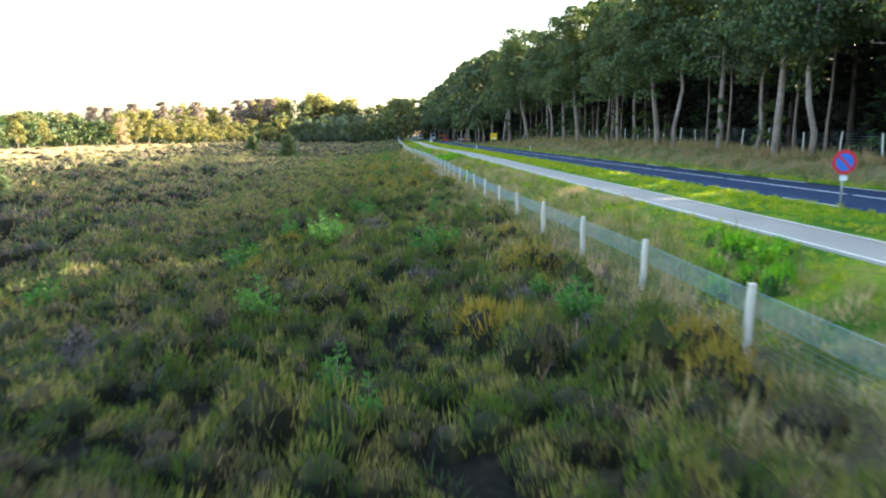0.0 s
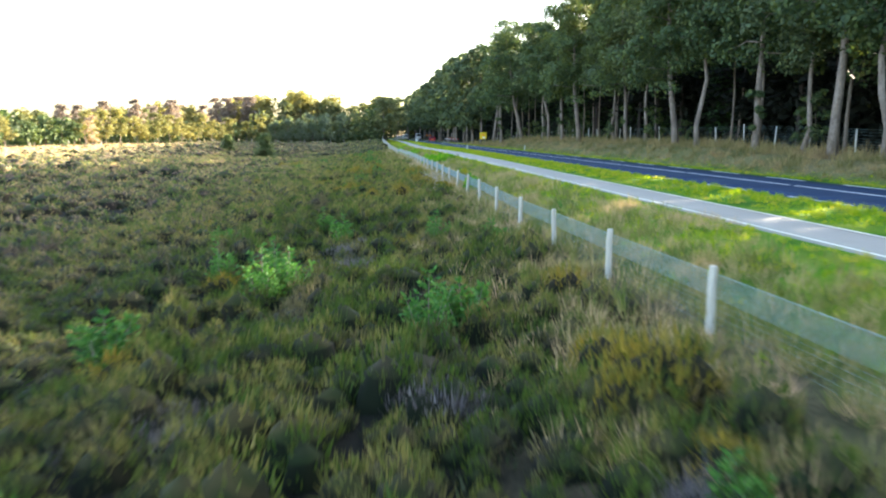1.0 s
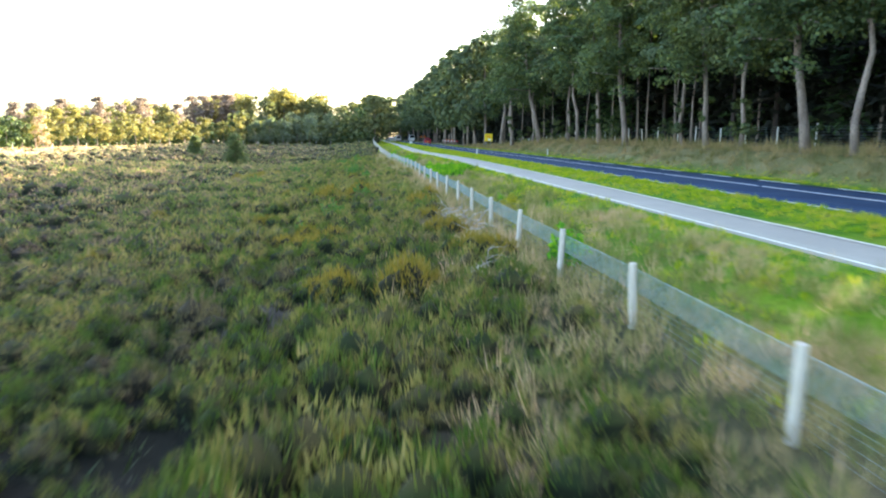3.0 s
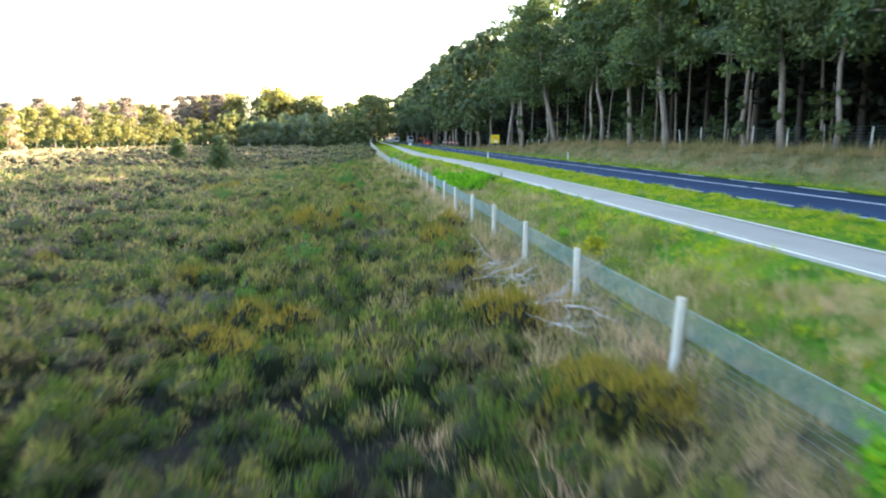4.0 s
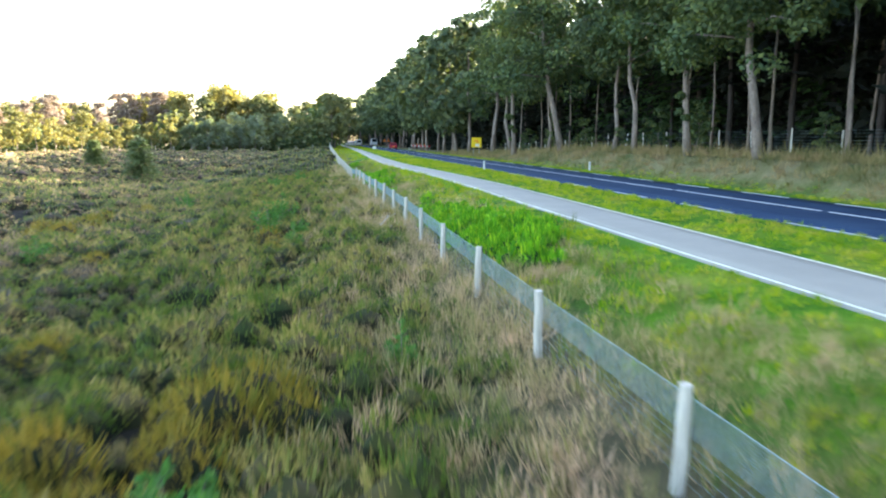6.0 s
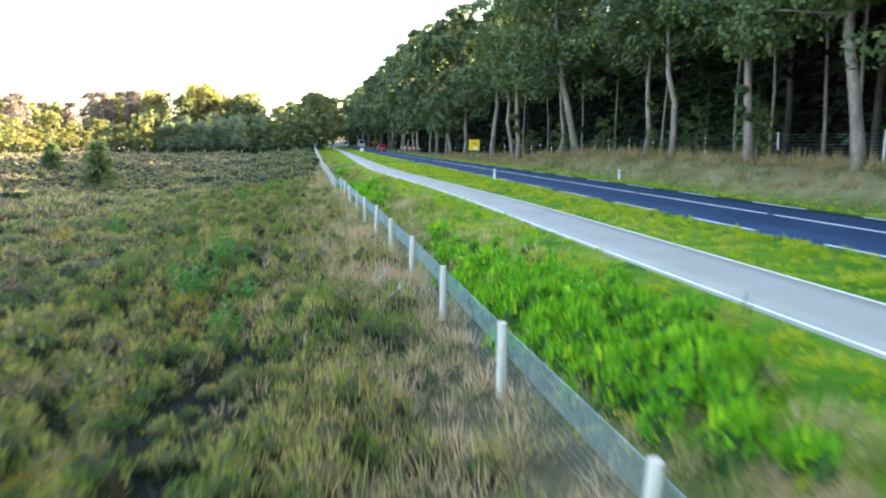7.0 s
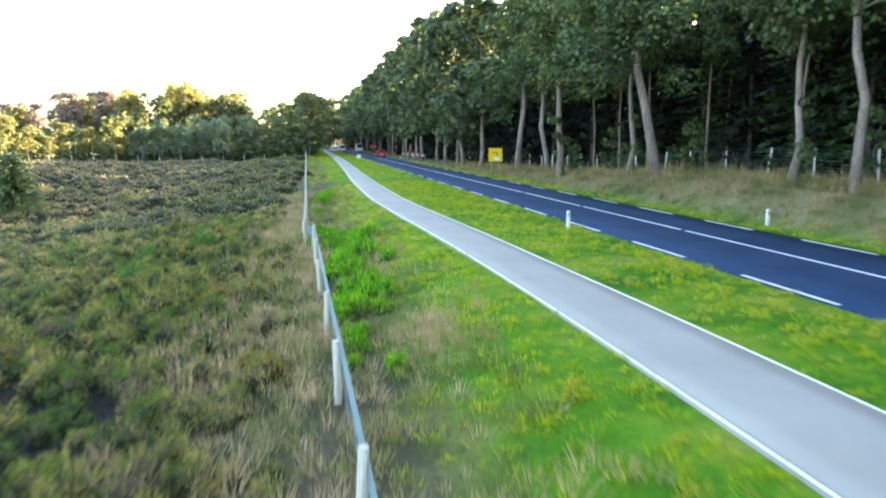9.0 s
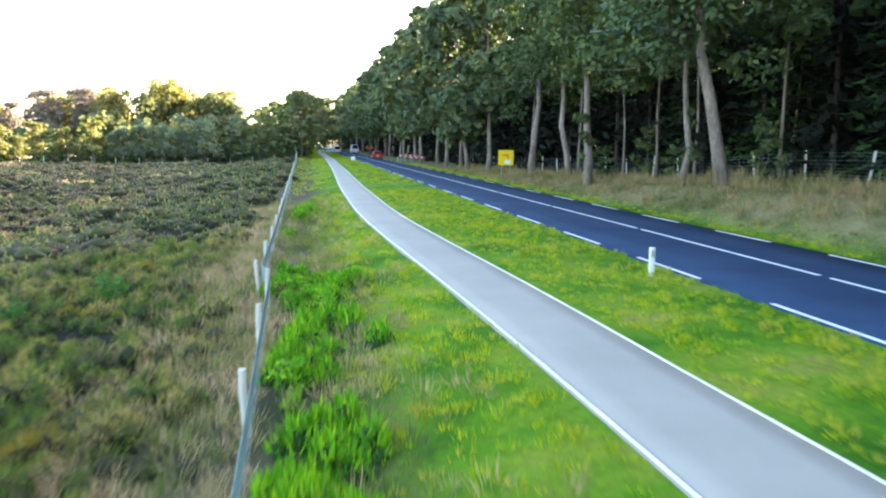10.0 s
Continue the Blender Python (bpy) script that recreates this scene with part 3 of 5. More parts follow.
EDGE_LABEL = "tall roadside oak with a pale crooked trunk and dark green crown"
edge_kinds = [broadleaf("oak_tree", 11, 20.0, 0.29, 7.4, 5.4, 13500, 0.182, "oak", EDGE_LABEL, group="trees along the forest edge", wobble=0.5, limbs=12, low=True, branches=True),
              broadleaf("oak_tree", 12, 19.0, 0.25, 7.7, 5.1, 12500, 0.182, "oak", EDGE_LABEL, group="trees along the forest edge", wobble=0.8, limbs=11, branches=True),
              broadleaf("oak_tree", 13, 20.5, 0.34, 7.5, 5.6, 14500, 0.185, "oak", EDGE_LABEL, group="trees along the forest edge", wobble=0.55, limbs=13, branches=True),
              broadleaf("oak_tree", 14, 18.5, 0.21, 7.2, 5.0, 12500, 0.182, "oak_pale", EDGE_LABEL, group="trees along the forest edge", wobble=0.5, limbs=11, low=True, branches=True)]
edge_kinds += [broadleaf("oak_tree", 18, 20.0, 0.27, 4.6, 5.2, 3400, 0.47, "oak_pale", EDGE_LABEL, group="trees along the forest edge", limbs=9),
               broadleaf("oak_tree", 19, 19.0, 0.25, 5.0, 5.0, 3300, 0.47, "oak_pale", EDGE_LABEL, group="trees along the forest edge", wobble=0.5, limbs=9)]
slim = broadleaf("slender_tree", 15, 17.5, 0.10, 6.0, 3.0, 900, 0.42, "oak", "slender forest tree with a thin straight grey trunk", group="slender trees in the forest edge", wobble=0.2, limbs=9)
# x, y, kind, turn, scale, tip, towards (degrees from +x, anticlockwise)
# the first five are never in view, added to shade the near heath
EDGE = [(23.0, 5, 0, 0, 1.0, 0, 0), (22.8, 12, 1, 40, 1.0, 0, 0), (23.2, 19, 2, 90, 1.0, 0, 0), (24.7, 25.5, 3, 10, 1.0, 0, 0), (25.6, 31, 0, 140, 1.0, 0, 0),
        (21.9, 37.1, 1, 200, 1.0, 0, 0), (21.9, 40.8, 2, 260, 1.0, 1.5, 160), (22.4, 44.3, 3, 80, 0.95, 0, 0), (21.7, 47.8, 0, 320, 1.0, 2, 100), (21.6, 55.1, 1, 60, 1.0, 0, 0),
        (21.8, 59.1, 2, 110, 1.0, 3, 150), (22.0, 65.9, 3, 20, 0.95, 0, 0), (21.9, 69.9, 0, 170, 0.95, 2, 200), (22.2, 74.0, 3, 250, 1.0, 0, 0), (21.5, 83.5, 2, 130, 1.0, 2, 140),
        (21.6, 90.6, 0, 230, 1.0, 2, 130), (21.7, 98.3, 1, 300, 1.0, 6, 165), (21.7, 101.9, 3, 45, 1.0, 0, 0), (21.2, 112.1, 2, 190, 1.0, 8, 170), (20.9, 115.2, 3, 75, 0.95, 2, 150),
        (20.5, 125.4, 0, 285, 1.0, 2, 160), (22.0, 132.5, 1, 150, 1.0, 3, 140), (21.8, 141.0, 2, 10, 0.95, 0, 0), (21.0, 152.0, 0, 100, 0.95, 2, 20), (20.4, 158.2, 1, 210, 0.95, 3, 150),
        (20.9, 164.2, 3, 330, 0.95, 0, 0), (20.8, 172.3, 2, 60, 0.92, 2, 170), (21.2, 181, 1, 20, 0.92, 3, 160), (20.6, 191, 2, 230, 0.9, 0, 0),
        (21.0, 200, 3, 170, 0.95, 0, 0), (20.5, 210, 0, 310, 0.9, 2, 180), (21.2, 221, 1, 80, 0.9, 0, 0), (20.4, 233, 2, 10, 0.9, 0, 0), (21.0, 246, 0, 140, 0.9, 0, 0),
        (20.5, 262, 2, 200, 0.9, 0, 0), (20.2, 280, 1, 50, 0.9, 0, 0), (20.0, 300, 0, 260, 0.9, 0, 0), (19.6, 322, 2, 300, 0.9, 0, 0), (19.0, 345, 0, 90, 0.9, 0, 0),
        (22, 216, 1, 30, 0.95, 0, 0), (22, 227, 0, 80, 0.95, 0, 0), (22, 240, 1, 130, 0.95, 0, 0), (22, 254, 0, 10, 0.95, 0, 0), (21.5, 271, 1, 60, 0.95, 0, 0), (21.5, 290, 0, 33, 0.95, 0, 0), (21, 311, 1, 77, 0.95, 0, 0), (20.5, 334, 0, 120, 0.95, 0, 0), (20, 358, 1, 9, 0.95, 0, 0),
        (16.5, 372, 2, 15, 0.9, 0, 0), (12.5, 380, 0, 200, 0.9, 0, 0), (8.0, 372, 1, 120, 0.95, 0, 0)]
used = set()
for x, y, k, turn, sc, tip, to in EDGE:
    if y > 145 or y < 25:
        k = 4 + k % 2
    sc *= float(np.interp(y, [30, 68, 95, 114, 135, 168, 190], [0.74, 0.72, 0.77, 0.83, 0.91, 1.03, 1.12]))
    plant_at(edge_kinds[k], x, y, turn, sc, tip, to, k not in used)
    used.add(k)
rng = np.random.default_rng(21)
SLIM = [(25.0, 41.1), (25.2, 44.8), (24.9, 53.3), (25.0, 57.3), (25.1, 71.6), (25.0, 79.1), (24.8, 81.7), (25.1, 82.2), (25.0, 88.0), (24.9, 90.0), (25.0, 94.3), (25.2, 97.7), (25.0, 106.2), (24.9, 113.7), (25.0, 121.3), (25.1, 126.0), (24.9, 130.4), (24.3, 137), (23.3, 146),
        (28.4, 63), (28.8, 76.5), (28.2, 84.6), (28.8, 100.5), (28.2, 110.5), (28.5, 118)]
for k, (x, y) in enumerate(SLIM):
    plant_at(slim, x, y, rng.uniform(0, 360), rng.uniform(0.9, 1.08), rng.uniform(0, 2.5), rng.uniform(0, 360), k == 0)
WOOD = "dark spruce with drooping branches in the shaded forest"
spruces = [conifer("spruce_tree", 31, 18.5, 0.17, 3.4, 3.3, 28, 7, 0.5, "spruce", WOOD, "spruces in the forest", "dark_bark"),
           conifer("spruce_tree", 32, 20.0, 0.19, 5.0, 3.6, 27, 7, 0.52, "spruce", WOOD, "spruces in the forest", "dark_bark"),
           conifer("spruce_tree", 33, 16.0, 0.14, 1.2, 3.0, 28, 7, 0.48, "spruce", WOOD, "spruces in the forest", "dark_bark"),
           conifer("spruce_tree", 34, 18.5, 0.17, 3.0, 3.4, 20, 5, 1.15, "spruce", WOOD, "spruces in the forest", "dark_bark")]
near_spruces = [conifer("edge_spruce", 35, 15.5, 0.15, 1.6, 3.2, 34, 9, 0.36, "spruce_edge", "green spruce with layered drooping branches at the forest edge", "spruces at the forest edge", "dark_bark"),
                conifer("edge_spruce", 36, 14.0, 0.14, 0.6, 3.0, 34, 9, 0.34, "spruce_edge", "green spruce with layered drooping branches at the forest edge", "spruces at the forest edge", "dark_bark")]
for k, (x, y) in enumerate([(27.6, 30.5), (28.4, 35.0), (26.8, 25.0), (28.9, 39.5), (29.6, 66.5), (29.8, 79.0), (30.4, 90.5), (28.0, 100.0), (27.4, 104.6), (27.8, 109.6), (28.4, 118.5), (28.2, 127.0)]):
    plant_at(near_spruces[k % 2], x, y, 67.0 * k, 1.0 - 0.06 * (k % 3), 0, 0, k < 2)
# narrow rides that let low sun through to the path: where each meets the path, and half its width
RIDES = [(8.5, 26.8, 0.36), (8.9, 20.6, 0.2), (11.5, 24.0, 0.5), (8.0, 54.2, 0.34), (7.2, 49.4, 0.28), (11.5, 36.0, 0.26)]


def in_ride(x, y, margin):
    """How a place lies to the rides, which run along the sun's bearing."""
    hit = np.zeros(np.shape(x), bool)
    for rx0, ry0, half in RIDES:
        off = (np.asarray(y) - ry0) * math.sin(az) - (np.asarray(x) - rx0) * math.cos(az)
        hit |= np.abs(off) < half + margin
    return hit


used = set()
for row, x0 in enumerate((28.0, 32.5, 38.0, 47.0, 58.0)):
    y = -30.0 + row * 2.2
    while y < 330:
        k = 3 if row > 1 or y > 170 else int(rng.integers(0, 3)) if row != 1 else 2
        x = x0 + rng.normal(0, 0.9)
        if not in_ride(x, y, 1.0):
            plant_at(spruces[k], x, y, rng.uniform(0, 360), rng.uniform(0.9, 1.1), 0, 0, k not in used)
            used.add(k)
        y += rng.uniform(4.6, 7.4) * (1.0 if row < 2 and y < 170 else 1.4)
# spruces added in the two farther rides, to keep the sun off the path there
for k, (x, y) in enumerate([(30.2, 67.0), (33.5, 68.9), (38.0, 71.5), (30.0, 62.6), (33.5, 64.6), (38.2, 67.3), (31.8, 68.6), (31.8, 64.2)]):
    plant_at(spruces[k % 3], x, y, 71.0 * k, 1.05)


def thicket(name, label, lines, height, count, size, leaf, seed):
    """Dense foliage deep in a wood: leaf sprays through a band along a line, too many and too far to count."""
    rng = np.random.default_rng(seed)
    V, F, base = [], [], 0
    for (x0, y0), (x1, y1), deep in lines:
        d = math.hypot(x1 - x0, y1 - y0)
        n = int(count * d)
        t, w = rng.random(n), rng.normal(0, deep, n)
        cx = x0 + (x1 - x0) * t - (y1 - y0) / d * w
        cy = y0 + (y1 - y0) * t + (x1 - x0) / d * w
        tops = height * (0.8 + 0.22 * np.sin(t * d * 0.35) * np.sin(t * d * 0.13 + 1))
        cz = land(cx, cy) + rng.random(n) ** 0.9 * tops
        clear_ = ~(in_ride(cx, cy, 0.3) & (cz > (cx - 13.5) * math.tan(el) / math.sin(az)) & (cz < (cx - 4.5) * math.tan(el) / math.sin(az))) if name == 'deep_forest' else np.ones(n, bool)
        c = np.stack([cx, cy, cz], 1)[clear_]
        n = len(c)
        a = rng.normal(size=(n, 3))
        a[:, 2] *= 0.5
        a /= np.linalg.norm(a, axis=1)[:, None]
        b = np.cross(a, rng.normal(size=(n, 3)))
        b /= np.linalg.norm(b, axis=1)[:, None]
        s_ = size * rng.uniform(0.5, 1.3, n)[:, None]
        V.append(np.stack([c - a * s_, c - b * s_ * 0.55, c + a * s_, c + b * s_ * 0.55], 1).reshape(-1, 3))
        F.append(np.arange(n * 4).reshape(-1, 4) + base)
        base += n * 4
    return tagged(new(name, mesh_of(name, np.concatenate(V), np.concatenate(F), M[leaf])), label, "woodland", kind="stuff")


# dark leaf sheets added to close sky gaps and blacken the forest's inside
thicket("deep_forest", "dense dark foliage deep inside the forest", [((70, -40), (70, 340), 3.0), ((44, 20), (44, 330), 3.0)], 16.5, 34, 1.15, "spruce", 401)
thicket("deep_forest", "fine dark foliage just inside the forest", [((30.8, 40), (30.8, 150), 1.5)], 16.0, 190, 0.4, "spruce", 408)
# stands out of view, added to keep low sun off the near heath
thicket("deep_forest", "unseen dark foliage blocking low sun at the near forest end", [((31, -10), (31, 42), 1.5), ((26.8, 8), (26.8, 34), 0.6)], 15.0, 80, 0.7, "spruce", 410)
# this sheet and the next two are added to block the low sun
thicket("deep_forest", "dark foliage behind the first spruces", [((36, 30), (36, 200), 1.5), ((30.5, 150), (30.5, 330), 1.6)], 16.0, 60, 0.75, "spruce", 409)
thicket("deep_forest", "tall dark foliage added deep in the forest against low sun", [((53, 10), (53, 240), 2.0)], 19, 80, 0.95, "spruce", 406)
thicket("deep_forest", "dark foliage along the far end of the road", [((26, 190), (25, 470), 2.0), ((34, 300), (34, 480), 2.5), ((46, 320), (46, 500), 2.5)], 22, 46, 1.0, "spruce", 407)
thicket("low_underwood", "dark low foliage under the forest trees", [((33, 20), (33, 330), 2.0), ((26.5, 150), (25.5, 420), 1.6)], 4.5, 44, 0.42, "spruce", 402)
# dark leaves in these two sheets stand in for shade below the birches
thicket("far_wood", "dense foliage inside the wood beyond the heath", [((-150, 105), (-108, 130), 2.5), ((-108, 130), (-82, 172), 2.5), ((-82, 172), (-62, 225), 2.5), ((-62, 225), (-25, 254), 2.5), ((-25, 254), (2, 256), 2.0)], 7.5, 34, 0.9, "oak", 403)
thicket("far_wood", "dark foliage put in for shade behind the first birches", [((-137, 76), (-98, 104), 1.2), ((-98, 104), (-76, 142), 1.2), ((-76, 142), (-61, 179), 1.2), ((-61, 179), (-40, 219), 1.2), ((-40, 219), (-20, 226), 1.2), ((-20, 226), (3, 231), 1.0)], 4.0, 36, 0.42, "oak", 411)
thicket("far_wood", "rounded foliage of the wood beside the heath", [((-36, 226), (2, 232), 2.5)], 9.0, 40, 0.7, "far_green", 405)
thicket("far_wood", "dark foliage closing the far end of the road", [((-30, 330), (2, 330), 3), ((-5, 412), (34, 412), 3), ((1, 236), (1.5, 405), 1.6)], 11, 45, 0.8, "oak", 404)
underwood = broadleaf("young_beech", 41, 4.6, 0.05, 0.7, 1.5, 900, 0.17, "oak", "young beech sapling with low leafy branches under the trees", group="underwood at the forest edge", limbs=7)
for k, (x, y) in enumerate([(24.0, 62.3), (23.2, 92.8), (22.3, 118.2), (21.6, 125.6), (24.6, 101.0), (25.2, 72.0), (24.7, 83.0), (25.5, 128), (26.8, 121.5), (27.2, 109), (23.5, 112.7), (25.5, 96), (26.5, 140), (25.8, 152), (24.8, 47.5)]):
    plant_at(underwood, x, y, rng.uniform(0, 360), rng.uniform(0.4, 0.75), 0, 0, k == 0)

# woodland across the heath
far_sunny = broadleaf("birch_tree", 51, 7.4, 0.11, 1.7, 2.5, 1500, 0.25, "sunny", "young yellow-green birch at the edge of the heath", group="birches at the edge of the heath", limbs=8)
far_sunny2 = broadleaf("birch_tree", 52, 8.2, 0.12, 1.9, 2.8, 1600, 0.26, "sunny", "young yellow-green birch at the edge of the heath", group="birches at the edge of the heath", limbs=9)
far_willow = broadleaf("willow_tree", 53, 8.0, 0.14, 0.8, 3.4, 1700, 0.3, "willow", "rounded grey-green willow at the edge of the heath", group="willows at the edge of the heath", limbs=10)
far_oak = broadleaf("far_oak", 54, 15.5, 0.26, 3.8, 5.0, 2300, 0.42, "sunny", "broad sunlit oak in the wood beyond the heath", group="oaks beyond the heath", limbs=12)
far_dark = broadleaf("far_beech", 56, 13.5, 0.24, 2.6, 4.6, 1300, 0.53, "far_green", "dark green beech in the wood beyond the heath", group="beeches beyond the heath", limbs=12)
far_pine = broadleaf("scots_pine", 55, 16.0, 0.22, 6.2, 3.3, 1300, 0.38, "pine", "tall scots pine with a bare pinkish trunk and thin crown", group="pines beyond the heath", bark="pine_bark", wobble=0.25, limbs=9, full=1.35)
far_shade = broadleaf("young_oak", 58, 7.5, 0.13, 0.9, 3.0, 700, 0.4, "oak", "dark green young oak at the shaded edge of the wood", group="young oaks beyond the heath", limbs=9)
pool = {"b": far_shade, "s": far_sunny, "t": far_sunny2, "w": far_willow, "o": far_oak, "d": far_dark, "p": far_pine}
used = set()


def far(k, x, y, scale):
    plant_at(pool[k], x, y, rng.uniform(0, 360), scale, rng.uniform(0, 3), rng.uniform(0, 360), k not in used)
    used.add(k)


RIM = [(-135, 70), (-95, 98), (-72, 138), (-57, 176), (-38, 214), (-20, 220), (4, 226)]
RIM_X, RIM_Y = [p[0] for p in RIM], [p[1] for p in RIM]


def rim(s, back):
    """A point s metres along the wood's edge from its far left end, and so far behind the edge."""
    for (x0, y0), (x1, y1) in zip(RIM, RIM[1:]):
        d = math.hypot(x1 - x0, y1 - y0)
        if s <= d or (x1, y1) == RIM[-1]:
            ux, uy = (x1 - x0) / d, (y1 - y0) / d
            return x0 + ux * s - uy * back, y0 + uy * s + ux * back
        s -= d


s = 0.0
while s < 206:
    x, y = rim(s, rng.uniform(0, 1.6))
    if x > -29:
        far("w", x, y + 1, rng.uniform(0.62, 1.12))
        s += rng.uniform(2.8, 4.2)
    else:
        if x < -60 and rng.random() < 0.85:
            k = "b"
        else:
            k = "s" if rng.random() < 0.55 else "t"
        far(k, x, y, rng.uniform(0.6, 1.15) * float(np.interp(x, [-75, -50], [0.75, 1.0])))
        s += rng.uniform(2.8, 4.6)
for back, step in ((11, 6.0), (17, 4.2), (25, 4.6)):
    s = rng.uniform(0, 3)
    while s < 215:
        x, y = rim(s, back + rng.normal(0, 1.6))
        low = float(np.interp(x, [-75, -52, -42], [0.5, 0.76, 0.93]))
        if x > -29:
            k, sc = ("w", 1.1) if back == 11 else ("o" if back > 20 or rng.random() < 0.55 else "d", 1.02)
        elif back == 11:
            k, sc = ("w" if rng.random() < 0.4 else "b"), 0.9
        else:
            k, sc = ("d" if x < -60 and rng.random() < 0.6 else "p" if rng.random() < 0.78 else "o"), 1.0
        if x < 5.2 and not (x > -10 and back > 20):
            far(k, x, y, sc * low * rng.uniform(0.88, 1.1))
        s += step * rng.uniform(0.7, 1.35)
for k in range(26):
    x = -78 + 1.75 * k + rng.normal(0, 1.5)
    y = float(np.interp(x, [-80, -62, -38], [196, 226, 244])) + rng.uniform(0, 22)
    far("p" if rng.random() < 0.7 else "o", x, y, rng.uniform(0.85, 1.02) * float(np.interp(x, [-80, -55, -42], [0.62, 0.8, 0.95])))
for x, y, k, sc in ((3.0, 232, "d", 0.95), (4.0, 243, "d", 1.0), (2.0, 256, "d", 1.05), (4.4, 268, "d", 1.0), (1.5, 284, "o", 1.0), (4.0, 300, "d", 1.05), (3.0, 322, "d", 1.0), (4.5, 346, "d", 1.0), (-8, 300, "d", 1.0), (-4, 275, "d", 1.0),
                    (12, 395, "d", 1.1), (18, 390, "d", 1.1), (5, 388, "d", 1.1), (24, 380, "d", 1.1), (15, 408, "d", 1.2)):
    far(k, x, y, sc)
pale_tree = broadleaf("bare_birch", 57, 6.5, 0.09, 0.8, 1.8, 1500, 0.16, "pale", "pale leafless birch in front of the wood", category="tree", limbs=10)
plant_at(pale_tree, -57.5, 166, 0, 1.0, 0, 0, True)


# ---- young pines and saplings on the heath ----
def young_pine(x, y, height, seed, label="bushy young pine standing in the heather"):
    ob = conifer("young_pine", seed, height, 0.05, 0.12, height * 0.45, 30, 18, 0.23, "needles", label, "young pines on the heath", "pine_bark", 0.5)
    ob.matrix_basis = Matrix.Translation((x, y, float(land(x, y))))


young_pine(-18.0, 134.3, 4.9, 61)
young_pine(-27.1, 150, 3.4, 62)
young_pine(-20.5, 39.5, 2.3, 63, "yellowish young pine standing in the heather")


def sapling(seed, height, reach, stems):
    """A bushy seedling: several shoots from one foot, each feathered with small leaves from the ground up."""
    rng = np.random.default_rng(seed)
    ob = thing("sapling", "small bright green sapling bushy to the ground among heather", "sapling", group="saplings among the heather")
    P, D = [], []
    for k in range(stems):
        a = k * 2.4 + rng.normal(0, 0.3)
        out = reach * (0.15 if k == 0 else rng.uniform(0.45, 1.0))
        top = np.array([math.cos(a) * out, math.sin(a) * out, height * (1.0 if k == 0 else rng.uniform(0.5, 0.85))])
        mid = top * np.array([0.6, 0.6, 0.45])
        line = [np.zeros(3), mid, top]
        part("stem", tube(bmesh.new(), [tuple(q) for q in line], [0.011, 0.007, 0.002], 5), M["bark"], ob, "thin brown shoot")
        for w in np.linspace(0.12, 1.0, 9):
            c = line[0] * (1 - w) ** 2 + 2 * mid * w * (1 - w) + top * w * w
            for q in range(3):
                b = rng.uniform(0, 2 * math.pi)
                ln = height * 0.3 * (1.12 - w) + 0.03
                tip = c + np.array([math.cos(b), math.sin(b), 0.55]) * ln
                for f in np.linspace(0.15, 1.0, 5):
                    P.append(c + (tip - c) * f)
                    D.append((tip - c) / np.linalg.norm(tip - c))
    P, D = np.array(P), np.array(D)
    n = len(P)
    D = D + rng.normal(0, 0.5, (n, 3))
    D /= np.linalg.norm(D, axis=1)[:, None]
    S = np.cross(D, rng.normal(size=(n, 3)))
    S /= np.linalg.norm(S, axis=1)[:, None]
    s = 0.05 * rng.uniform(0.6, 1.3, n)[:, None]
    v = np.stack([P - D * s * 0.2, P + D * s * 0.4 - S * s * 0.34, P + D * s * 1.2, P + D * s * 0.4 + S * s * 0.34], 1).reshape(-1, 3)
    crown = new("leaves", mesh_of("leaves", v, np.arange(n * 4).reshape(-1, 4), M["sapling"]))
    crown.parent = ob
    return ob


sap_kinds = [sapling(71, 0.8, 0.36, 6), sapling(72, 0.58, 0.36, 7), sapling(73, 0.9, 0.3, 5)]
SAP = [(0.75, 16.3, 0, 1.0), (1.25, 16.6, 1, 1.1), (-1.8, 19.6, 2, 1.0), (-1.4, 20.2, 0, 0.9), (-2.0, 10.9, 0, 0.9), (2.7, 10.0, 1, 1.0), (-3.2, 16.1, 1, 1.2), (-6.1, 13.2, 1, 1.1), (-0.2, 6.8, 2, 0.55), (-0.6, 7.9, 2, 0.6),
       (2.85, 24.2, 1, 0.9), (2.4, 11.4, 1, 0.7), (-1.3, 28.5, 2, 0.75), (-0.8, 26.2, 0, 0.85), (0.9, 29.5, 2, 0.5), (1.6, 25.3, 0, 0.8), (-0.7, 50.3, 0, 0.9), (-1.4, 47.2, 2, 0.6), (2.5, 49.6, 1, 0.9), (0.3, 56.1, 1, 1.1),
       (2.2, 60.0, 2, 0.6), (-6.3, 72, 0, 0.9), (-0.4, 73.7, 0, 1.2), (-0.1, 76.8, 0, 1.1), (0.6, 73.3, 1, 0.8), (0.5, 70.9, 2, 0.7), (-5.3, 88, 0, 1.0), (-1.5, 96.8, 1, 1.1), (-0.4, 102.4, 1, 1.2), (-1.95, 21.7, 0, 1.0), (-2.9, 21.9, 2, 0.9), (-3.9, 26.6, 1, 0.8), (-3.4, 26.2, 1, 0.7), (-4.8, 63.7, 1, 0.7), (-2.0, 101.1, 1, 0.9)]
used = set()
for x, y, k, sc in SAP:
    plant_at(sap_kinds[k], x, y, rng.uniform(0, 360), sc * 1.15, rng.uniform(0, 8), rng.uniform(0, 360), k not in used, 0.0)
    used.add(k)
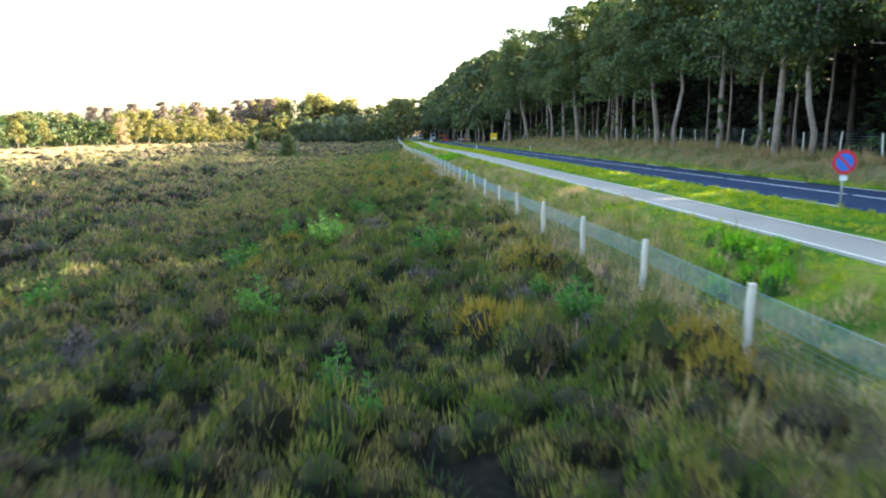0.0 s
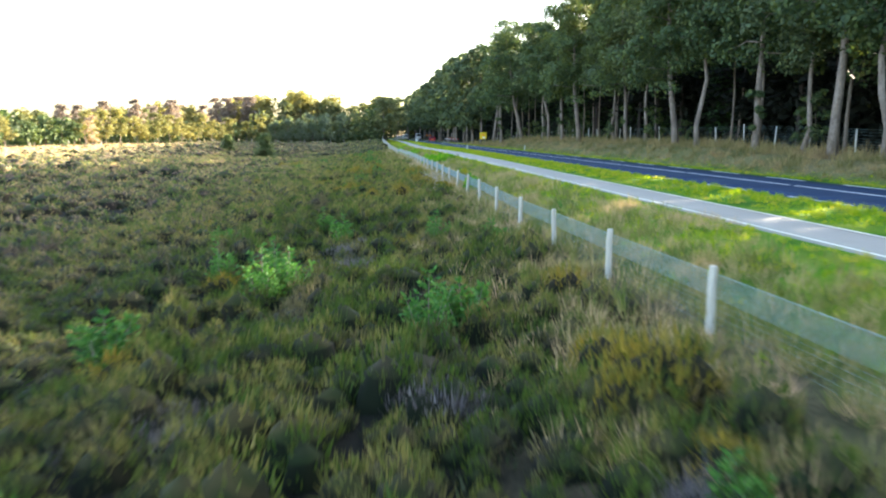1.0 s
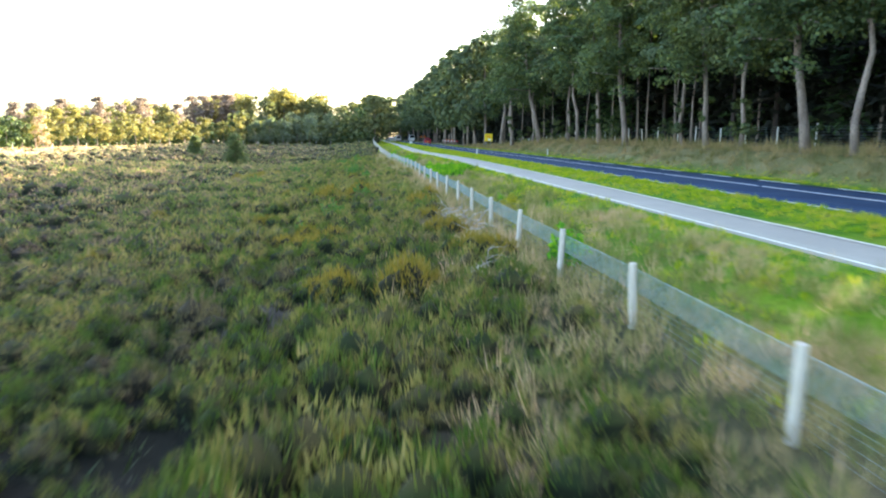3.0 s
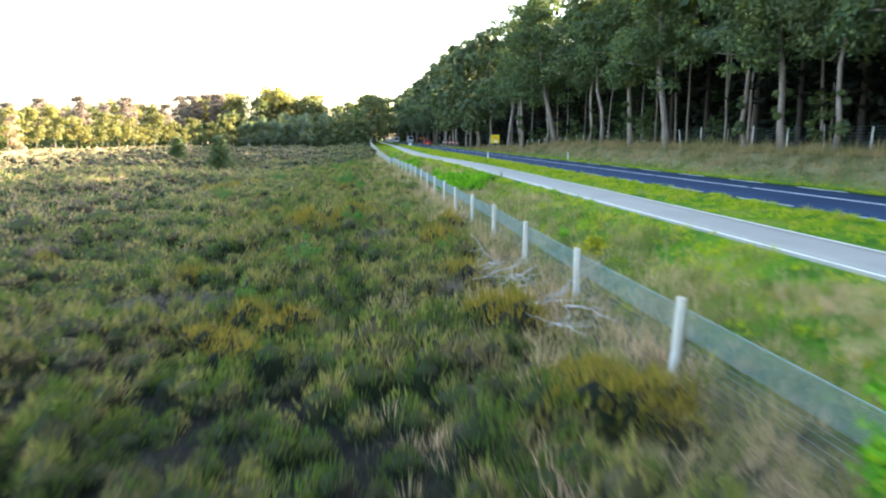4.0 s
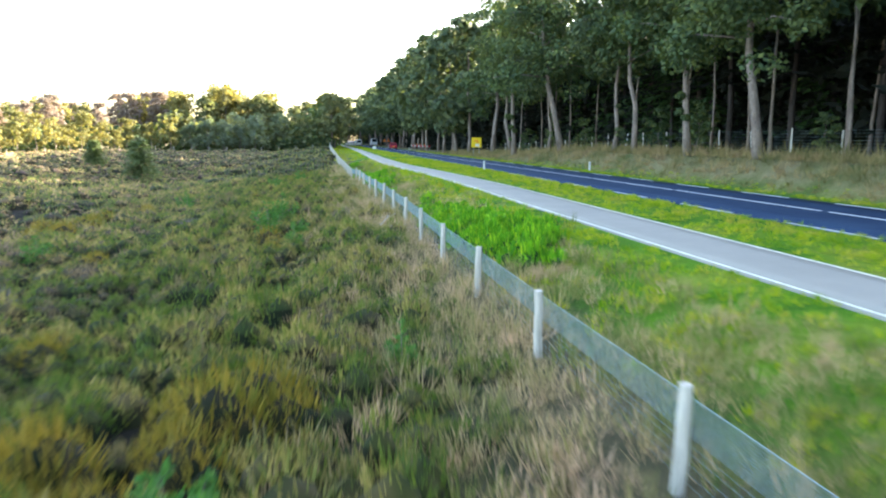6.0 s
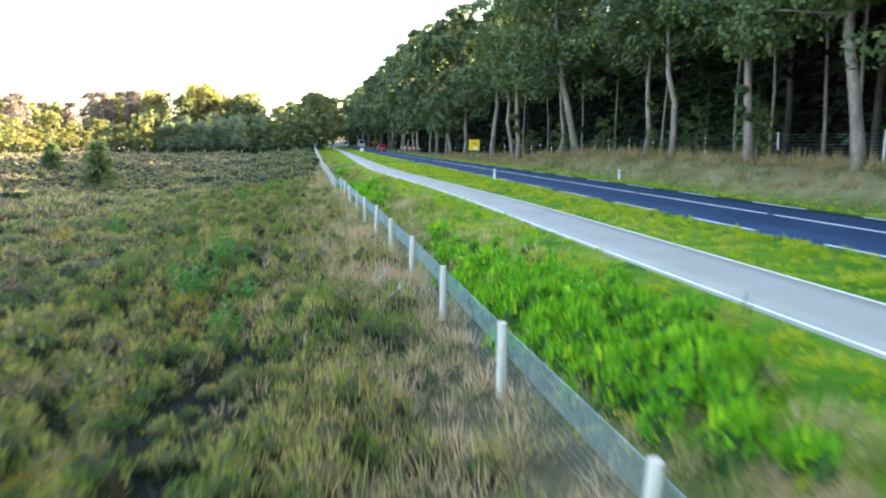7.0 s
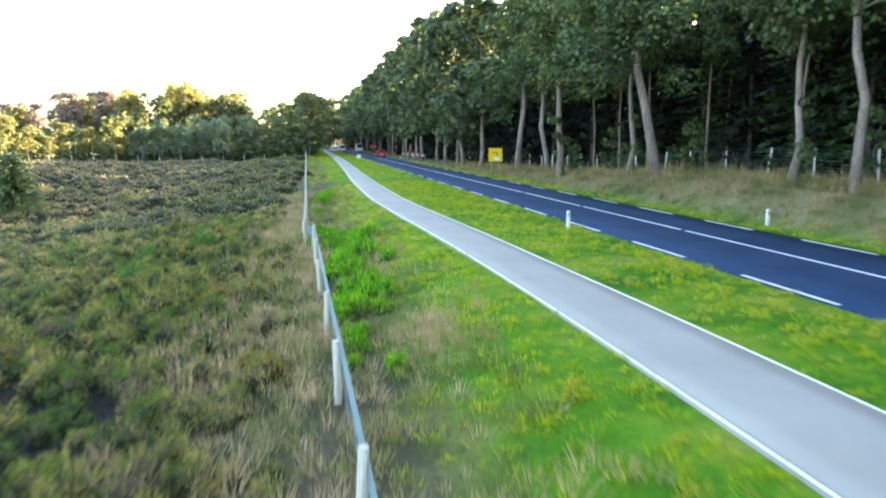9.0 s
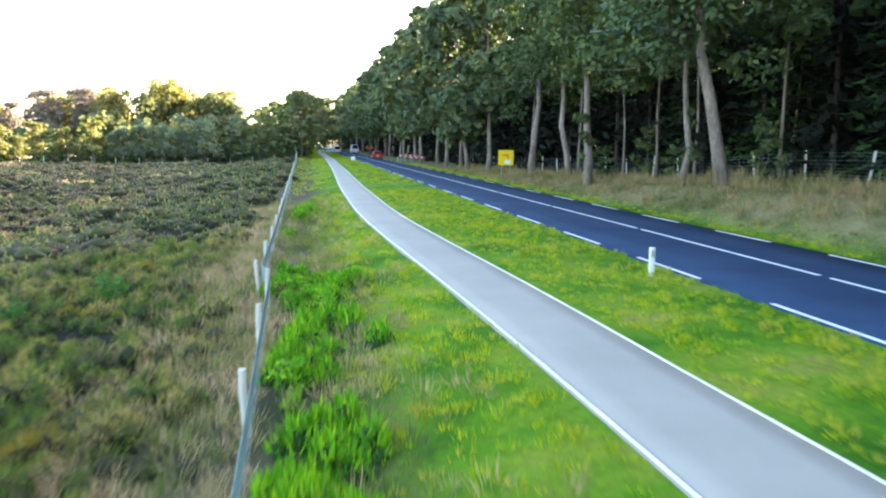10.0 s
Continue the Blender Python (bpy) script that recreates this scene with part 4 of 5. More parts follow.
# leafy shrubs along the verge side of the fence
shrub_green = broadleaf("shrub", 81, 0.75, 0.02, 0.08, 0.62, 520, 0.075, "weed", "low leafy green shrub in the verge grass", "shrub", "shrubs along the fence", limbs=9, wobble=0.06)
shrub_gold = broadleaf("broom_shrub", 82, 0.7, 0.02, 0.08, 0.5, 360, 0.06, "gorse", "yellow broom shrub beside the netting fence", "shrub", limbs=8, wobble=0.06)
SHRUB = [(5.5, 69.2, 1.2), (5.0, 70.4, 1.0), (6.0, 11.2, 1.0), (6.3, 12.2, 0.8), (4.2, 38.2, 1.5), (6.6, 80.7, 0.5), (5.2, 72.2, 1.1), (4.8, 73.6, 1.0), (5.8, 70.9, 0.8), (4.4, 99.9, 1.0), (3.9, 101.2, 1.2), (4.6, 98.8, 0.9), (4.0, 94.5, 1.1),
         (3.9, 90.2, 0.9), (3.9, 118, 1.3), (3.6, 112, 1.0), (5.2, 50.3, 0.6), (4.7, 76.5, 0.8), (5.0, 78.4, 0.7), (4.5, 86.5, 0.7)]
for k, (x, y, sc) in enumerate(SHRUB):
    plant_at(shrub_green, x, y, rng.uniform(0, 360), sc * 0.55, 0, 0, k == 0, 0.0)
plant_at(shrub_gold, 5.05, 48.0, 0, 0.68, 0, 0, True, 0.0)
plant_at(shrub_gold, 6.3, 83.8, 70, 0.45)


# ---- fences ----
FENCE_Y, FENCE_X = [-10, 13, 20, 30, 50, 75, 85, 95, 100.1], [4.28, 4.27, 4.08, 3.97, 3.94, 3.83, 3.66, 3.46, 3.36]
BAY = 3.685


def post_mesh(name, height, r, seed, sink=0.35, wood="post"):
    rng = np.random.default_rng(seed)
    bm = bmesh.new()
    line = [(rng.normal(0, 0.006), rng.normal(0, 0.006), z) for z in np.linspace(-sink, height, 5)]
    tube(bm, line, [r * 1.04, r, r * 0.99, r * 0.97, r * 0.9], 9)
    for f in bm.faces:
        f.smooth = False
    me = bpy.data.meshes.new(name)
    bm.to_mesh(me)
    bm.free()
    me.materials.append(M[wood])
    return me


def netting_mesh(length, pitch, r):
    """Fence wire for one bay: a band of fine woven netting along the top, wide-meshed stock wire below it, a thick wire on top."""
    V, F = [], []

    def wire(a, b, r):
        a, b = np.array(a), np.array(b)
        d = (b - a) / np.linalg.norm(b - a)
        u = np.cross(d, [0.3, 1, 0.2])
        u /= np.linalg.norm(u)
        w = np.cross(d, u)
        n = len(V)
        for q in (a, b):
            for k in range(3):
                V.append(q + (u * math.cos(2.094 * k) + w * math.sin(2.094 * k)) * r)
        for k in range(3):
            F.append((n + k, n + (k + 1) % 3, n + 3 + (k + 1) % 3, n + 3 + k))

    low, high = 0.4, 0.7
    for k in range(int(length / pitch) + 1):
        wire((k * pitch, 0, low), (k * pitch, 0, high), r)
    for k in range(int((high - low) / pitch) + 1):
        wire((0, 0.004, low + k * pitch), (length, 0.004, low + k * pitch), r)
    for h in (0.02, 0.1, 0.18, 0.27, 0.335):
        wire((0, 0.004, h), (length, 0.004, h), 0.0011)
    for k in range(int(length / 0.15) + 1):
        wire((k * 0.15, 0.008, 0.02), (k * 0.15, 0.008, low), 0.0009)
    wire((0, 0, high), (length, 0, high), 0.004)
    return mesh_of("wire_netting", np.array(V), np.array(F), M["wire"])


fence = thing("netting_fence", "low fence of pale weathered posts and fine wire netting", "fence")
posts = [post_mesh("post", 1.0, 0.057, 90 + k) for k in range(4)]
pale_posts = [post_mesh("post", 1.0, 0.066, 96 + k, wood="post_pale") for k in range(4)]
LINE = [(float(np.interp(8.3 + BAY * k, FENCE_Y, FENCE_X)), 8.3 + BAY * k) for k in range(-5, 25)]
LINE += [(3.36, 100.4), (3.1, 101.8)] + [(3.1 - 0.022 * k, 101.6 + 4.0 * k) for k in range(1, 26)] + [(2.5, 205.4)]
rng = np.random.default_rng(5)
net = netting_mesh(BAY, 0.022, 0.00125)
net_long = netting_mesh(BAY, 0.05, 0.0026)
for k, (x, y) in enumerate(LINE):
    z = float(land(x, y))
    ob = new("post", posts[k % 4])
    ob.parent = fence
    tall = 0.87 if k < len(LINE) - 1 else 1.5
    ob.matrix_basis = pose(x, y, z, rng.normal(0, 1.6), rng.normal(0, 1.6), rng.uniform(0, 360)) @ Matrix.Diagonal((1, 1, tall, 1))
    if k + 1 < len(LINE):
        x1, y1 = LINE[k + 1]
        z1 = float(land(x1, y1))
        d = Vector((x1 - x, y1 - y, z1 - z))
        nb = new("wire_netting", net if k < 32 else net_long)
        nb.parent = fence
        rot = Matrix.Rotation(math.atan2(d.y, d.x), 4, "Z") @ Matrix.Rotation(-math.asin(d.z / d.length), 4, "Y")
        nb.matrix_basis = Matrix.Translation((x + 0.075, y, z + 0.06)) @ rot @ Matrix.Diagonal((d.length / BAY, 1, 1, 1))
back_fence = thing("heath_fence", "post and wire fence along the far edge of the heath", "fence")
for k in range(34):
    x = 2.45 - 3.4 * k
    y = float(np.interp(x, RIM_X, RIM_Y)) - 14 if x < -40 else 205.4 - 0.01 * k
    ob = new("post", posts[k % 4])
    ob.parent = back_fence
    ob.matrix_basis = pose(x, y, float(land(x, y)), 0, 0, 37 * k) @ Matrix.Diagonal((0.75, 0.75, 1.2, 1))
forest_fence = thing("forest_fence", "tall wire fence on pale round posts at the forest edge", "fence")
fl = []
y = 21.9
while y < 215:
    fl.append((25.8 + 0.1 * math.sin(y), y))
    y += 3.85 + 0.2 * math.sin(y * 1.7)
for k, (x, y) in enumerate(fl):
    ob = new("post", pale_posts[(k * 3) % 4])
    ob.parent = forest_fence
    ob.matrix_basis = pose(x, y, float(land(x, y)), rng.normal(0, 2.5), rng.normal(0, 2.5), 50 * k) @ Matrix.Diagonal((0.74, 0.74, 1.45 + 0.1 * math.sin(3 * k), 1))
for h in (0.08, 0.2, 0.32, 0.45, 0.58, 0.72, 0.88, 1.05, 1.22, 1.36):
    bm = bmesh.new()
    tube(bm, [(x, y, float(land(x, y)) + h) for x, y in fl], [0.004] * len(fl), 4)
    part("fence_wire", bm, M["wire"], forest_fence)


# ---- signs, marker posts ----
def disc(bm, r, y0, y1, z, sides=40, x=0.0):
    ring = [[bm.verts.new((x + r * math.cos(2 * math.pi * k / sides), yy, z + r * math.sin(2 * math.pi * k / sides))) for k in range(sides)] for yy in (y0, y1)]
    bm.faces.new(ring[0])
    bm.faces.new(ring[1][::-1])
    for k in range(sides):
        bm.faces.new((ring[0][k], ring[1][k], ring[1][(k + 1) % sides], ring[0][(k + 1) % sides]))
    return bm


def no_parking_sign(x, y):
    s = thing("no_parking_sign", "round blue and red no-parking sign on a grey pole", "road sign", (x, y, float(land(x, y))), -6)
    part("pole", tube(bmesh.new(), [(0, 0.03, -0.3), (0, 0.03, 1.5)], [0.026, 0.026], 12), M["steel"], s)
    part("red_ring", disc(bmesh.new(), 0.33, -0.012, 0.0, 1.26), M["sign_red"], s)
    part("blue_face", disc(bmesh.new(), 0.235, -0.018, -0.012, 1.26), M["sign_blue"], s)
    bm = bmesh.new()
    box(bm, -0.25, 0.25, -0.024, -0.018, -0.032, 0.032)
    bmesh.ops.transform(bm, matrix=Matrix.Translation((0, 0, 1.26)) @ Matrix.Rotation(radians(45), 4, "Y"), verts=bm.verts)
    part("red_bar", bm, M["sign_red"], s)
    part("small_plate", box(bmesh.new(), -0.1, 0.1, -0.01, 0.0, 0.76, 0.9, 0.004), M["sign_white"], s)


def yellow_sign(x, y):
    s = thing("yellow_sign", "square yellow road sign on two short posts", "road sign", (x, y, float(land(x, y))), -5)
    part("board", box(bmesh.new(), -0.62, 0.62, -0.02, 0.02, 0.98, 2.2, 0.01), M["sign_yellow"], s)
    for px_ in (-0.35, 0.35):
        part("post", tube(bmesh.new(), [(px_, 0.06, -0.3), (px_, 0.06, 2.1)], [0.035, 0.035], 8), M["steel"], s)
    part("white_patch", box(bmesh.new(), -0.1, 0.36, -0.028, -0.02, 1.1, 1.42), M["sign_white"], s)
    part("orange_arrow", box(bmesh.new(), -0.3, 0.2, -0.026, -0.02, 1.72, 1.86), M["orange"], s)
    part("orange_arrow", box(bmesh.new(), 0.1, 0.24, -0.025, -0.02, 1.5, 1.86), M["orange"], s)


def marker_post(x, y):
    s = thing("marker_post", "white plastic roadside marker post with a dark reflector band", "marker post", (x, y, float(land(x, y))), 0, "roadside marker posts")
    bm = bmesh.new()
    box(bm, -0.055, 0.055, -0.045, 0.045, -0.2, 0.64, 0.018)
    part("post", bm, M["sign_white"], s)
    part("reflector", box(bmesh.new(), -0.035, 0.035, -0.052, -0.044, 0.43, 0.57, 0.003), M["steel"], s)


no_parking_sign(12.2, 19.1)
yellow_sign(20.0, 142.0)
for x, y in ((11.65, 98.9), (18.9, 98.9), (18.9, 206)):
    marker_post(x, y)


def low_board(x, y):
    s = thing("low_board", "low white board on two short legs beside the road", "board", (x, y, float(land(x, y))), -4)
    part("board", box(bmesh.new(), -0.36, 0.36, -0.02, 0.02, 0.2, 0.75, 0.015), M["sign_white"], s)
    for dx in (-0.25, 0.25):
        part("leg", tube(bmesh.new(), [(dx, 0.04, -0.2), (dx, 0.04, 0.6)], [0.025, 0.025], 8), M["steel"], s)


low_board(11.4, 202.8)


def works_sign(x, y):
    s = thing("works_sign", "pair of orange roadworks warning boards on a stand", "road sign", (x, y, float(land(x, y))), 0)
    for dx in (-0.55, 0.55):
        bm = bmesh.new()
        a = [bm.verts.new((dx + u, v, w)) for v in (-0.02, 0.02) for u, w in ((-0.5, 1.5), (0.5, 1.5), (0, 2.4))]
        bm.faces.new(a[:3]); bm.faces.new(a[3:][::-1])
        for k in range(3):
            bm.faces.new((a[k], a[k + 3], a[(k + 1) % 3 + 3], a[(k + 1) % 3]))
        part("warning_board", bm, M["orange"], s)
        part("stand", tube(bmesh.new(), [(dx, 0.05, -0.2), (dx, 0.05, 1.9)], [0.03, 0.03], 6), M["steel"], s)


def barrier(x, y, turn):
    s = thing("road_barrier", "red and white road barrier board on the verge", "barrier", (x, y, float(land(x, y))), turn, "road barriers on the verge")
    for k in range(6):
        part("stripe_board", box(bmesh.new(), -1.2 + 0.4 * k, -0.8 + 0.4 * k, -0.02, 0.02, 0.75, 1.0), M["sign_red" if k % 2 else "sign_white"], s)
    for dx in (-1.0, 1.0):
        part("leg", box(bmesh.new(), dx - 0.03, dx + 0.03, 0.02, 0.07, -0.1, 1.0), M["steel"], s)
    part("warning_lamp", disc(bmesh.new(), 0.12, -0.05, 0.05, 1.15, 16), M["orange"], s)


works_sign(19.6, 272)
for x, y, a in ((19.8, 196, 20), (20.0, 203, 10), (19.6, 188, 15)):
    barrier(x, y, a)


# ---- vehicles ----
def car(name, label, x, y, turn, paint, length=4.0, width=1.7, height=1.48, van=False):
    c = thing(name, label, "car" if not van else "van", (x, y, road_top(x) if 12.4 < x < 18.3 else float(land(x, y))), turn)
    h, w = height, width / 2
    L = length
    # side outline, front at +y: a closed lower body and a glasshouse above it
    if van:
        low = [(-L / 2, 0.32), (-L / 2 + 0.05, h * 0.52), (L / 2 - 0.95, h * 0.52), (L / 2 - 0.1, h * 0.42), (L / 2, 0.34)]
        top = [(-L / 2 + 0.05, h * 0.52), (-L / 2 + 0.12, h - 0.06), (-L / 2 + 0.3, h), (L / 2 - 2.1, h), (L / 2 - 1.75, h - 0.08), (L / 2 - 0.95, h * 0.52)]
    else:
        low = [(-L / 2, 0.28), (-L / 2 - 0.02, 0.55), (-L / 2 + 0.06, 0.92), (L / 2 - 1.0, 0.92), (L / 2 - 0.25, 0.78), (L / 2, 0.55), (L / 2 - 0.03, 0.26)]
        top = [(-L / 2 + 0.06, 0.92), (-L / 2 + 0.32, h - 0.08), (-L / 2 + 0.55, h), (L / 2 - 2.15, h), (L / 2 - 1.85, h - 0.06), (L / 2 - 1.0, 0.92)]

    def shell(outline, w0, w1):
        bm = bmesh.new()
        zs = [p[1] for p in outline]
        z0, z1 = min(zs), max(zs)
        rows = []
        for s_ in (-1, -0.9, 0.9, 1):
            inset = 0.05 if abs(s_) == 1 else 0.0
            row = []
            for py_, pz in outline:
                wd = w0 + (w1 - w0) * (pz - z0) / (z1 - z0)
                cy, cz = sum(p[0] for p in outline) / len(outline), (z0 + z1) / 2
                k = 1 - inset
                row.append(bm.verts.new((wd * s_, cy + (py_ - cy) * k, cz + (pz - cz) * k)))
            rows.append(row)
        n = len(outline)
        for r, t in zip(rows, rows[1:]):
            for k in range(n):
                bm.faces.new((r[k], r[(k + 1) % n], t[(k + 1) % n], t[k]))
        bm.faces.new(rows[0][::-1])
        bm.faces.new(rows[-1])
        bmesh.ops.recalc_face_normals(bm, faces=bm.faces)
        return bm

    body = part("body", shell(low, w * 0.97, w), M[paint], c)
    part("cabin", shell(top, w * 0.96, w * 0.8), M[paint], c)
    g0 = h * 0.55 if van else 0.95
    rear = -L / 2 + 0.07
    slope = 0.02 if van else 0.2
    # rear window, windscreen and side windows lie just proud of the cabin
    def pane(pts, name="window"):
        bm = bmesh.new()
        vs = [bm.verts.new(p) for p in pts]
        bm.faces.new(vs)
        r = bmesh.ops.extrude_face_region(bm, geom=list(bm.faces))
        nrm = (Vector(pts[1]) - Vector(pts[0])).cross(Vector(pts[2]) - Vector(pts[1])).normalized() * 0.012
        bmesh.ops.translate(bm, vec=nrm, verts=[v for v in r["geom"] if isinstance(v, bmesh.types.BMVert)])
        bmesh.ops.recalc_face_normals(bm, faces=bm.faces)
        part(name, bm, M["glass"], c, "dark tinted glass")

    pane([(-w * 0.78, rear + 0.0, g0 + 0.03), (w * 0.78, rear + 0.0, g0 + 0.03), (w * 0.7, rear + slope, h - 0.14), (-w * 0.7, rear + slope, h - 0.14)], "rear_window")
    fy0, fy1 = L / 2 - 1.0, L / 2 - 1.8
    pane([(w * 0.8, fy0 - 0.02, g0 + 0.04), (-w * 0.8, fy0 - 0.02, g0 + 0.04), (-w * 0.72, fy1 + 0.04, h - 0.1), (w * 0.72, fy1 + 0.04, h - 0.1)], "windscreen")
    for sgn in (-1, 1):
        spans = ((fy1 - 0.05, fy0 - 0.3),) if van else ((-L / 2 + 0.55, -0.25), (-0.18, fy0 - 0.25))
        for a, b in spans:
            top_b = min(b, fy1 + 0.1)
            pts = [(sgn * w * 0.955, a, g0 + 0.03), (sgn * w * 0.955, b, g0 + 0.03), (sgn * w * 0.845, top_b, h - 0.15), (sgn * w * 0.845, a + 0.1, h - 0.15)]
            pane(pts if sgn > 0 else pts[::-1], "side_window")
        part("tail_lamp", box(bmesh.new(), sgn * w * 0.8 - 0.09, sgn * w * 0.8 + 0.09, -L / 2 - 0.03, -L / 2 + 0.08, 0.62, 0.98, 0.02), M["lamp_red"], c, "red tail lamp")
        part("headlight", box(bmesh.new(), sgn * w * 0.72 - 0.16, sgn * w * 0.72 + 0.16, L / 2 - 0.2, L / 2 - 0.02, 0.58, 0.74, 0.03), M["rim"], c, "clear headlight")
        part("mirror", box(bmesh.new(), sgn * (w + 0.07) - 0.08, sgn * (w + 0.07) + 0.08, fy0 - 0.42, fy0 - 0.3, 0.95, 1.1, 0.03), M[paint], c)
        for wy in (-L / 2 + 0.72, L / 2 - 0.78):
            bm = bmesh.new()
            bmesh.ops.create_cone(bm, cap_ends=True, segments=24, radius1=0.31, radius2=0.31, depth=0.2)
            bmesh.ops.bevel(bm, geom=[e for e in bm.edges if len(e.link_faces) == 2 and e.calc_face_angle(0) > 1.0], offset=0.03, segments=2, affect="EDGES")
            bmesh.ops.rotate(bm, matrix=Matrix.Rotation(radians(90), 3, "Y"), verts=bm.verts)
            bmesh.ops.translate(bm, vec=(sgn * (w - 0.09), wy, 0.31), verts=bm.verts)
            tyre = part("wheel", bm, M["rubber"], c, "black tyre")
            bm = bmesh.new()
            bmesh.ops.create_cone(bm, cap_ends=True, segments=20, radius1=0.2, radius2=0.17, depth=0.05)
            bmesh.ops.rotate(bm, matrix=Matrix.Rotation(radians(90 * sgn), 3, "Y"), verts=bm.verts)
            bmesh.ops.translate(bm, vec=(sgn * (w + 0.015), wy, 0.31), verts=bm.verts)
            part("rim", bm, M["rim"], tyre, "silver rim")
    part("bumper", box(bmesh.new(), -w * 0.95, w * 0.95, -L / 2 - 0.08, -L / 2 + 0.1, 0.28, 0.5, 0.04), M[paint if not van else "black"], c)
    part("front_bumper", box(bmesh.new(), -w * 0.95, w * 0.95, L / 2 - 0.12, L / 2 + 0.06, 0.24, 0.48, 0.04), M[paint if not van else "black"], c)
    part("number_plate", box(bmesh.new(), -0.26, 0.26, -L / 2 - 0.1, -L / 2 - 0.06, 0.56, 0.67, 0.005), M["sign_yellow"], c, "plain yellow number plate")
    return c


car("red_car", "small red hatchback driving on the asphalt road", 16.9, 222, 0, "red_car")
car("white_van", "white panel van driving on the asphalt road", 16.7, 285, 0, "white_car", 5.6, 1.95, 2.5, True)
car("white_car", "white car standing at the roadside by the wood", 9.6, 300, 15, "white_car", 4.2, 1.75, 1.5)
car("white_car", "white car standing at the roadside by the wood", 10.6, 312, 12, "white_car", 4.2, 1.75, 1.5)
car("white_van", "white van standing at the roadside by the wood", 11.9, 290, 8, "white_car", 5.0, 1.9, 2.1, True)


# ---- dead branches beside the fence ----
def dead_branch(x, y, length, turn, seed):
    rng = np.random.default_rng(seed)
    ob = thing("dead_branch", "bleached dead branch lying in the dry grass", "branch", (x, y, float(land(x, y)) + 0.26), turn, "dead branches by the fence")

    def limb(start, d, ln, r, n=6):
        pts, p = [], np.array(start, float)
        for k in range(n):
            pts.append(tuple(p))
            d = d + rng.normal(0, 0.27, 3)
            d /= np.linalg.norm(d)
            p = p + d * ln / n
        return pts

    main = limb((0, 0, 0), np.array([1.0, 0, 0.42]), length, 0.02)
    part("stem", tube(bmesh.new(), main, [0.015, 0.013, 0.011, 0.008, 0.006, 0.003], 6), M["dead"], ob)
    for k in range(5):
        q = main[1 + k % 4]
        tw = limb(q, np.array([0.8, rng.normal(0, 0.7), rng.uniform(0.1, 0.6)]), length * rng.uniform(0.3, 0.55), 0.01, 5)
        part("twig", tube(bmesh.new(), tw, [0.008, 0.0065, 0.005, 0.0035, 0.0015], 5), M["dead"], ob)


for k, (x, y, ln, a) in enumerate([(2.4, 47.3, 1.6, -35), (2.8, 47.7, 1.3, -60), (3.2, 46.6, 1.2, -80), (2.5, 46.5, 1.5, -10), (3.3, 45.4, 1.4, -95), (3.0, 44.4, 1.7, -80), (3.5, 43.9, 1.5, -110), (2.9, 45.9, 1.2, 20), (3.3, 72.0, 0.9, 80), (3.1, 47.9, 1.1, -120), (3.4, 44.6, 1.1, -45), (3.0, 43.2, 1.6, -95), (2.3, 37.6, 1.0, -40), (2.6, 38.0, 0.9, -90), (2.9, 73.0, 1.0, 60), (3.2, 71.2, 0.8, 100), (3.0, 69.5, 0.9, 75)]):
    dead_branch(x, y, ln, a, 300 + k)


# ---- heather, grasses and weeds: sheets of small plants ----
def tuft(rng, blades, radius, height, width, spread=1.0, core=True):
    """A rounded clump: blades that stand out of a low dome. Returns vertices, triangles and material slots."""
    V, F, S = [], [], []
    if core:
        rings = 2
        for j in range(rings):
            for k in range(6):
                a, rr, zz = k * 1.047 + j * 0.5, radius * (0.92, 0.62)[j], height * (-0.1, 0.5)[j]
                V.append((math.cos(a) * rr, math.sin(a) * rr, zz))
        V.append((0, 0, height * 0.72))
        for k in range(6):
            q = (k + 1) % 6
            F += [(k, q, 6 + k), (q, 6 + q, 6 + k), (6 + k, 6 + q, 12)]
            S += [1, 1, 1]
    for k in range(blades):
        a, e = rng.uniform(0, 2 * math.pi), math.acos(rng.uniform(0.05, 1.0))
        d = np.array([math.cos(a) * math.sin(e), math.sin(a) * math.sin(e), math.cos(e)])
        b = d * np.array([radius, radius, height]) * rng.uniform(0.35, 0.75)
        grow = d * 0.55 * spread + np.array([0, 0, 0.75]) + rng.normal(0, 0.18, 3)
        grow /= np.linalg.norm(grow)
        tip = b + grow * height * rng.uniform(0.45, 0.95)
        s = np.cross(grow, rng.normal(size=3))
        s /= np.linalg.norm(s)
        s *= width * rng.uniform(0.6, 1.3)
        n = len(V)
        V += [tuple(b - s), tuple(b + s), tuple(tip)]
        F.append((n, n + 1, n + 2))
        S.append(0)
    return np.array(V), np.array(F), np.array(S)


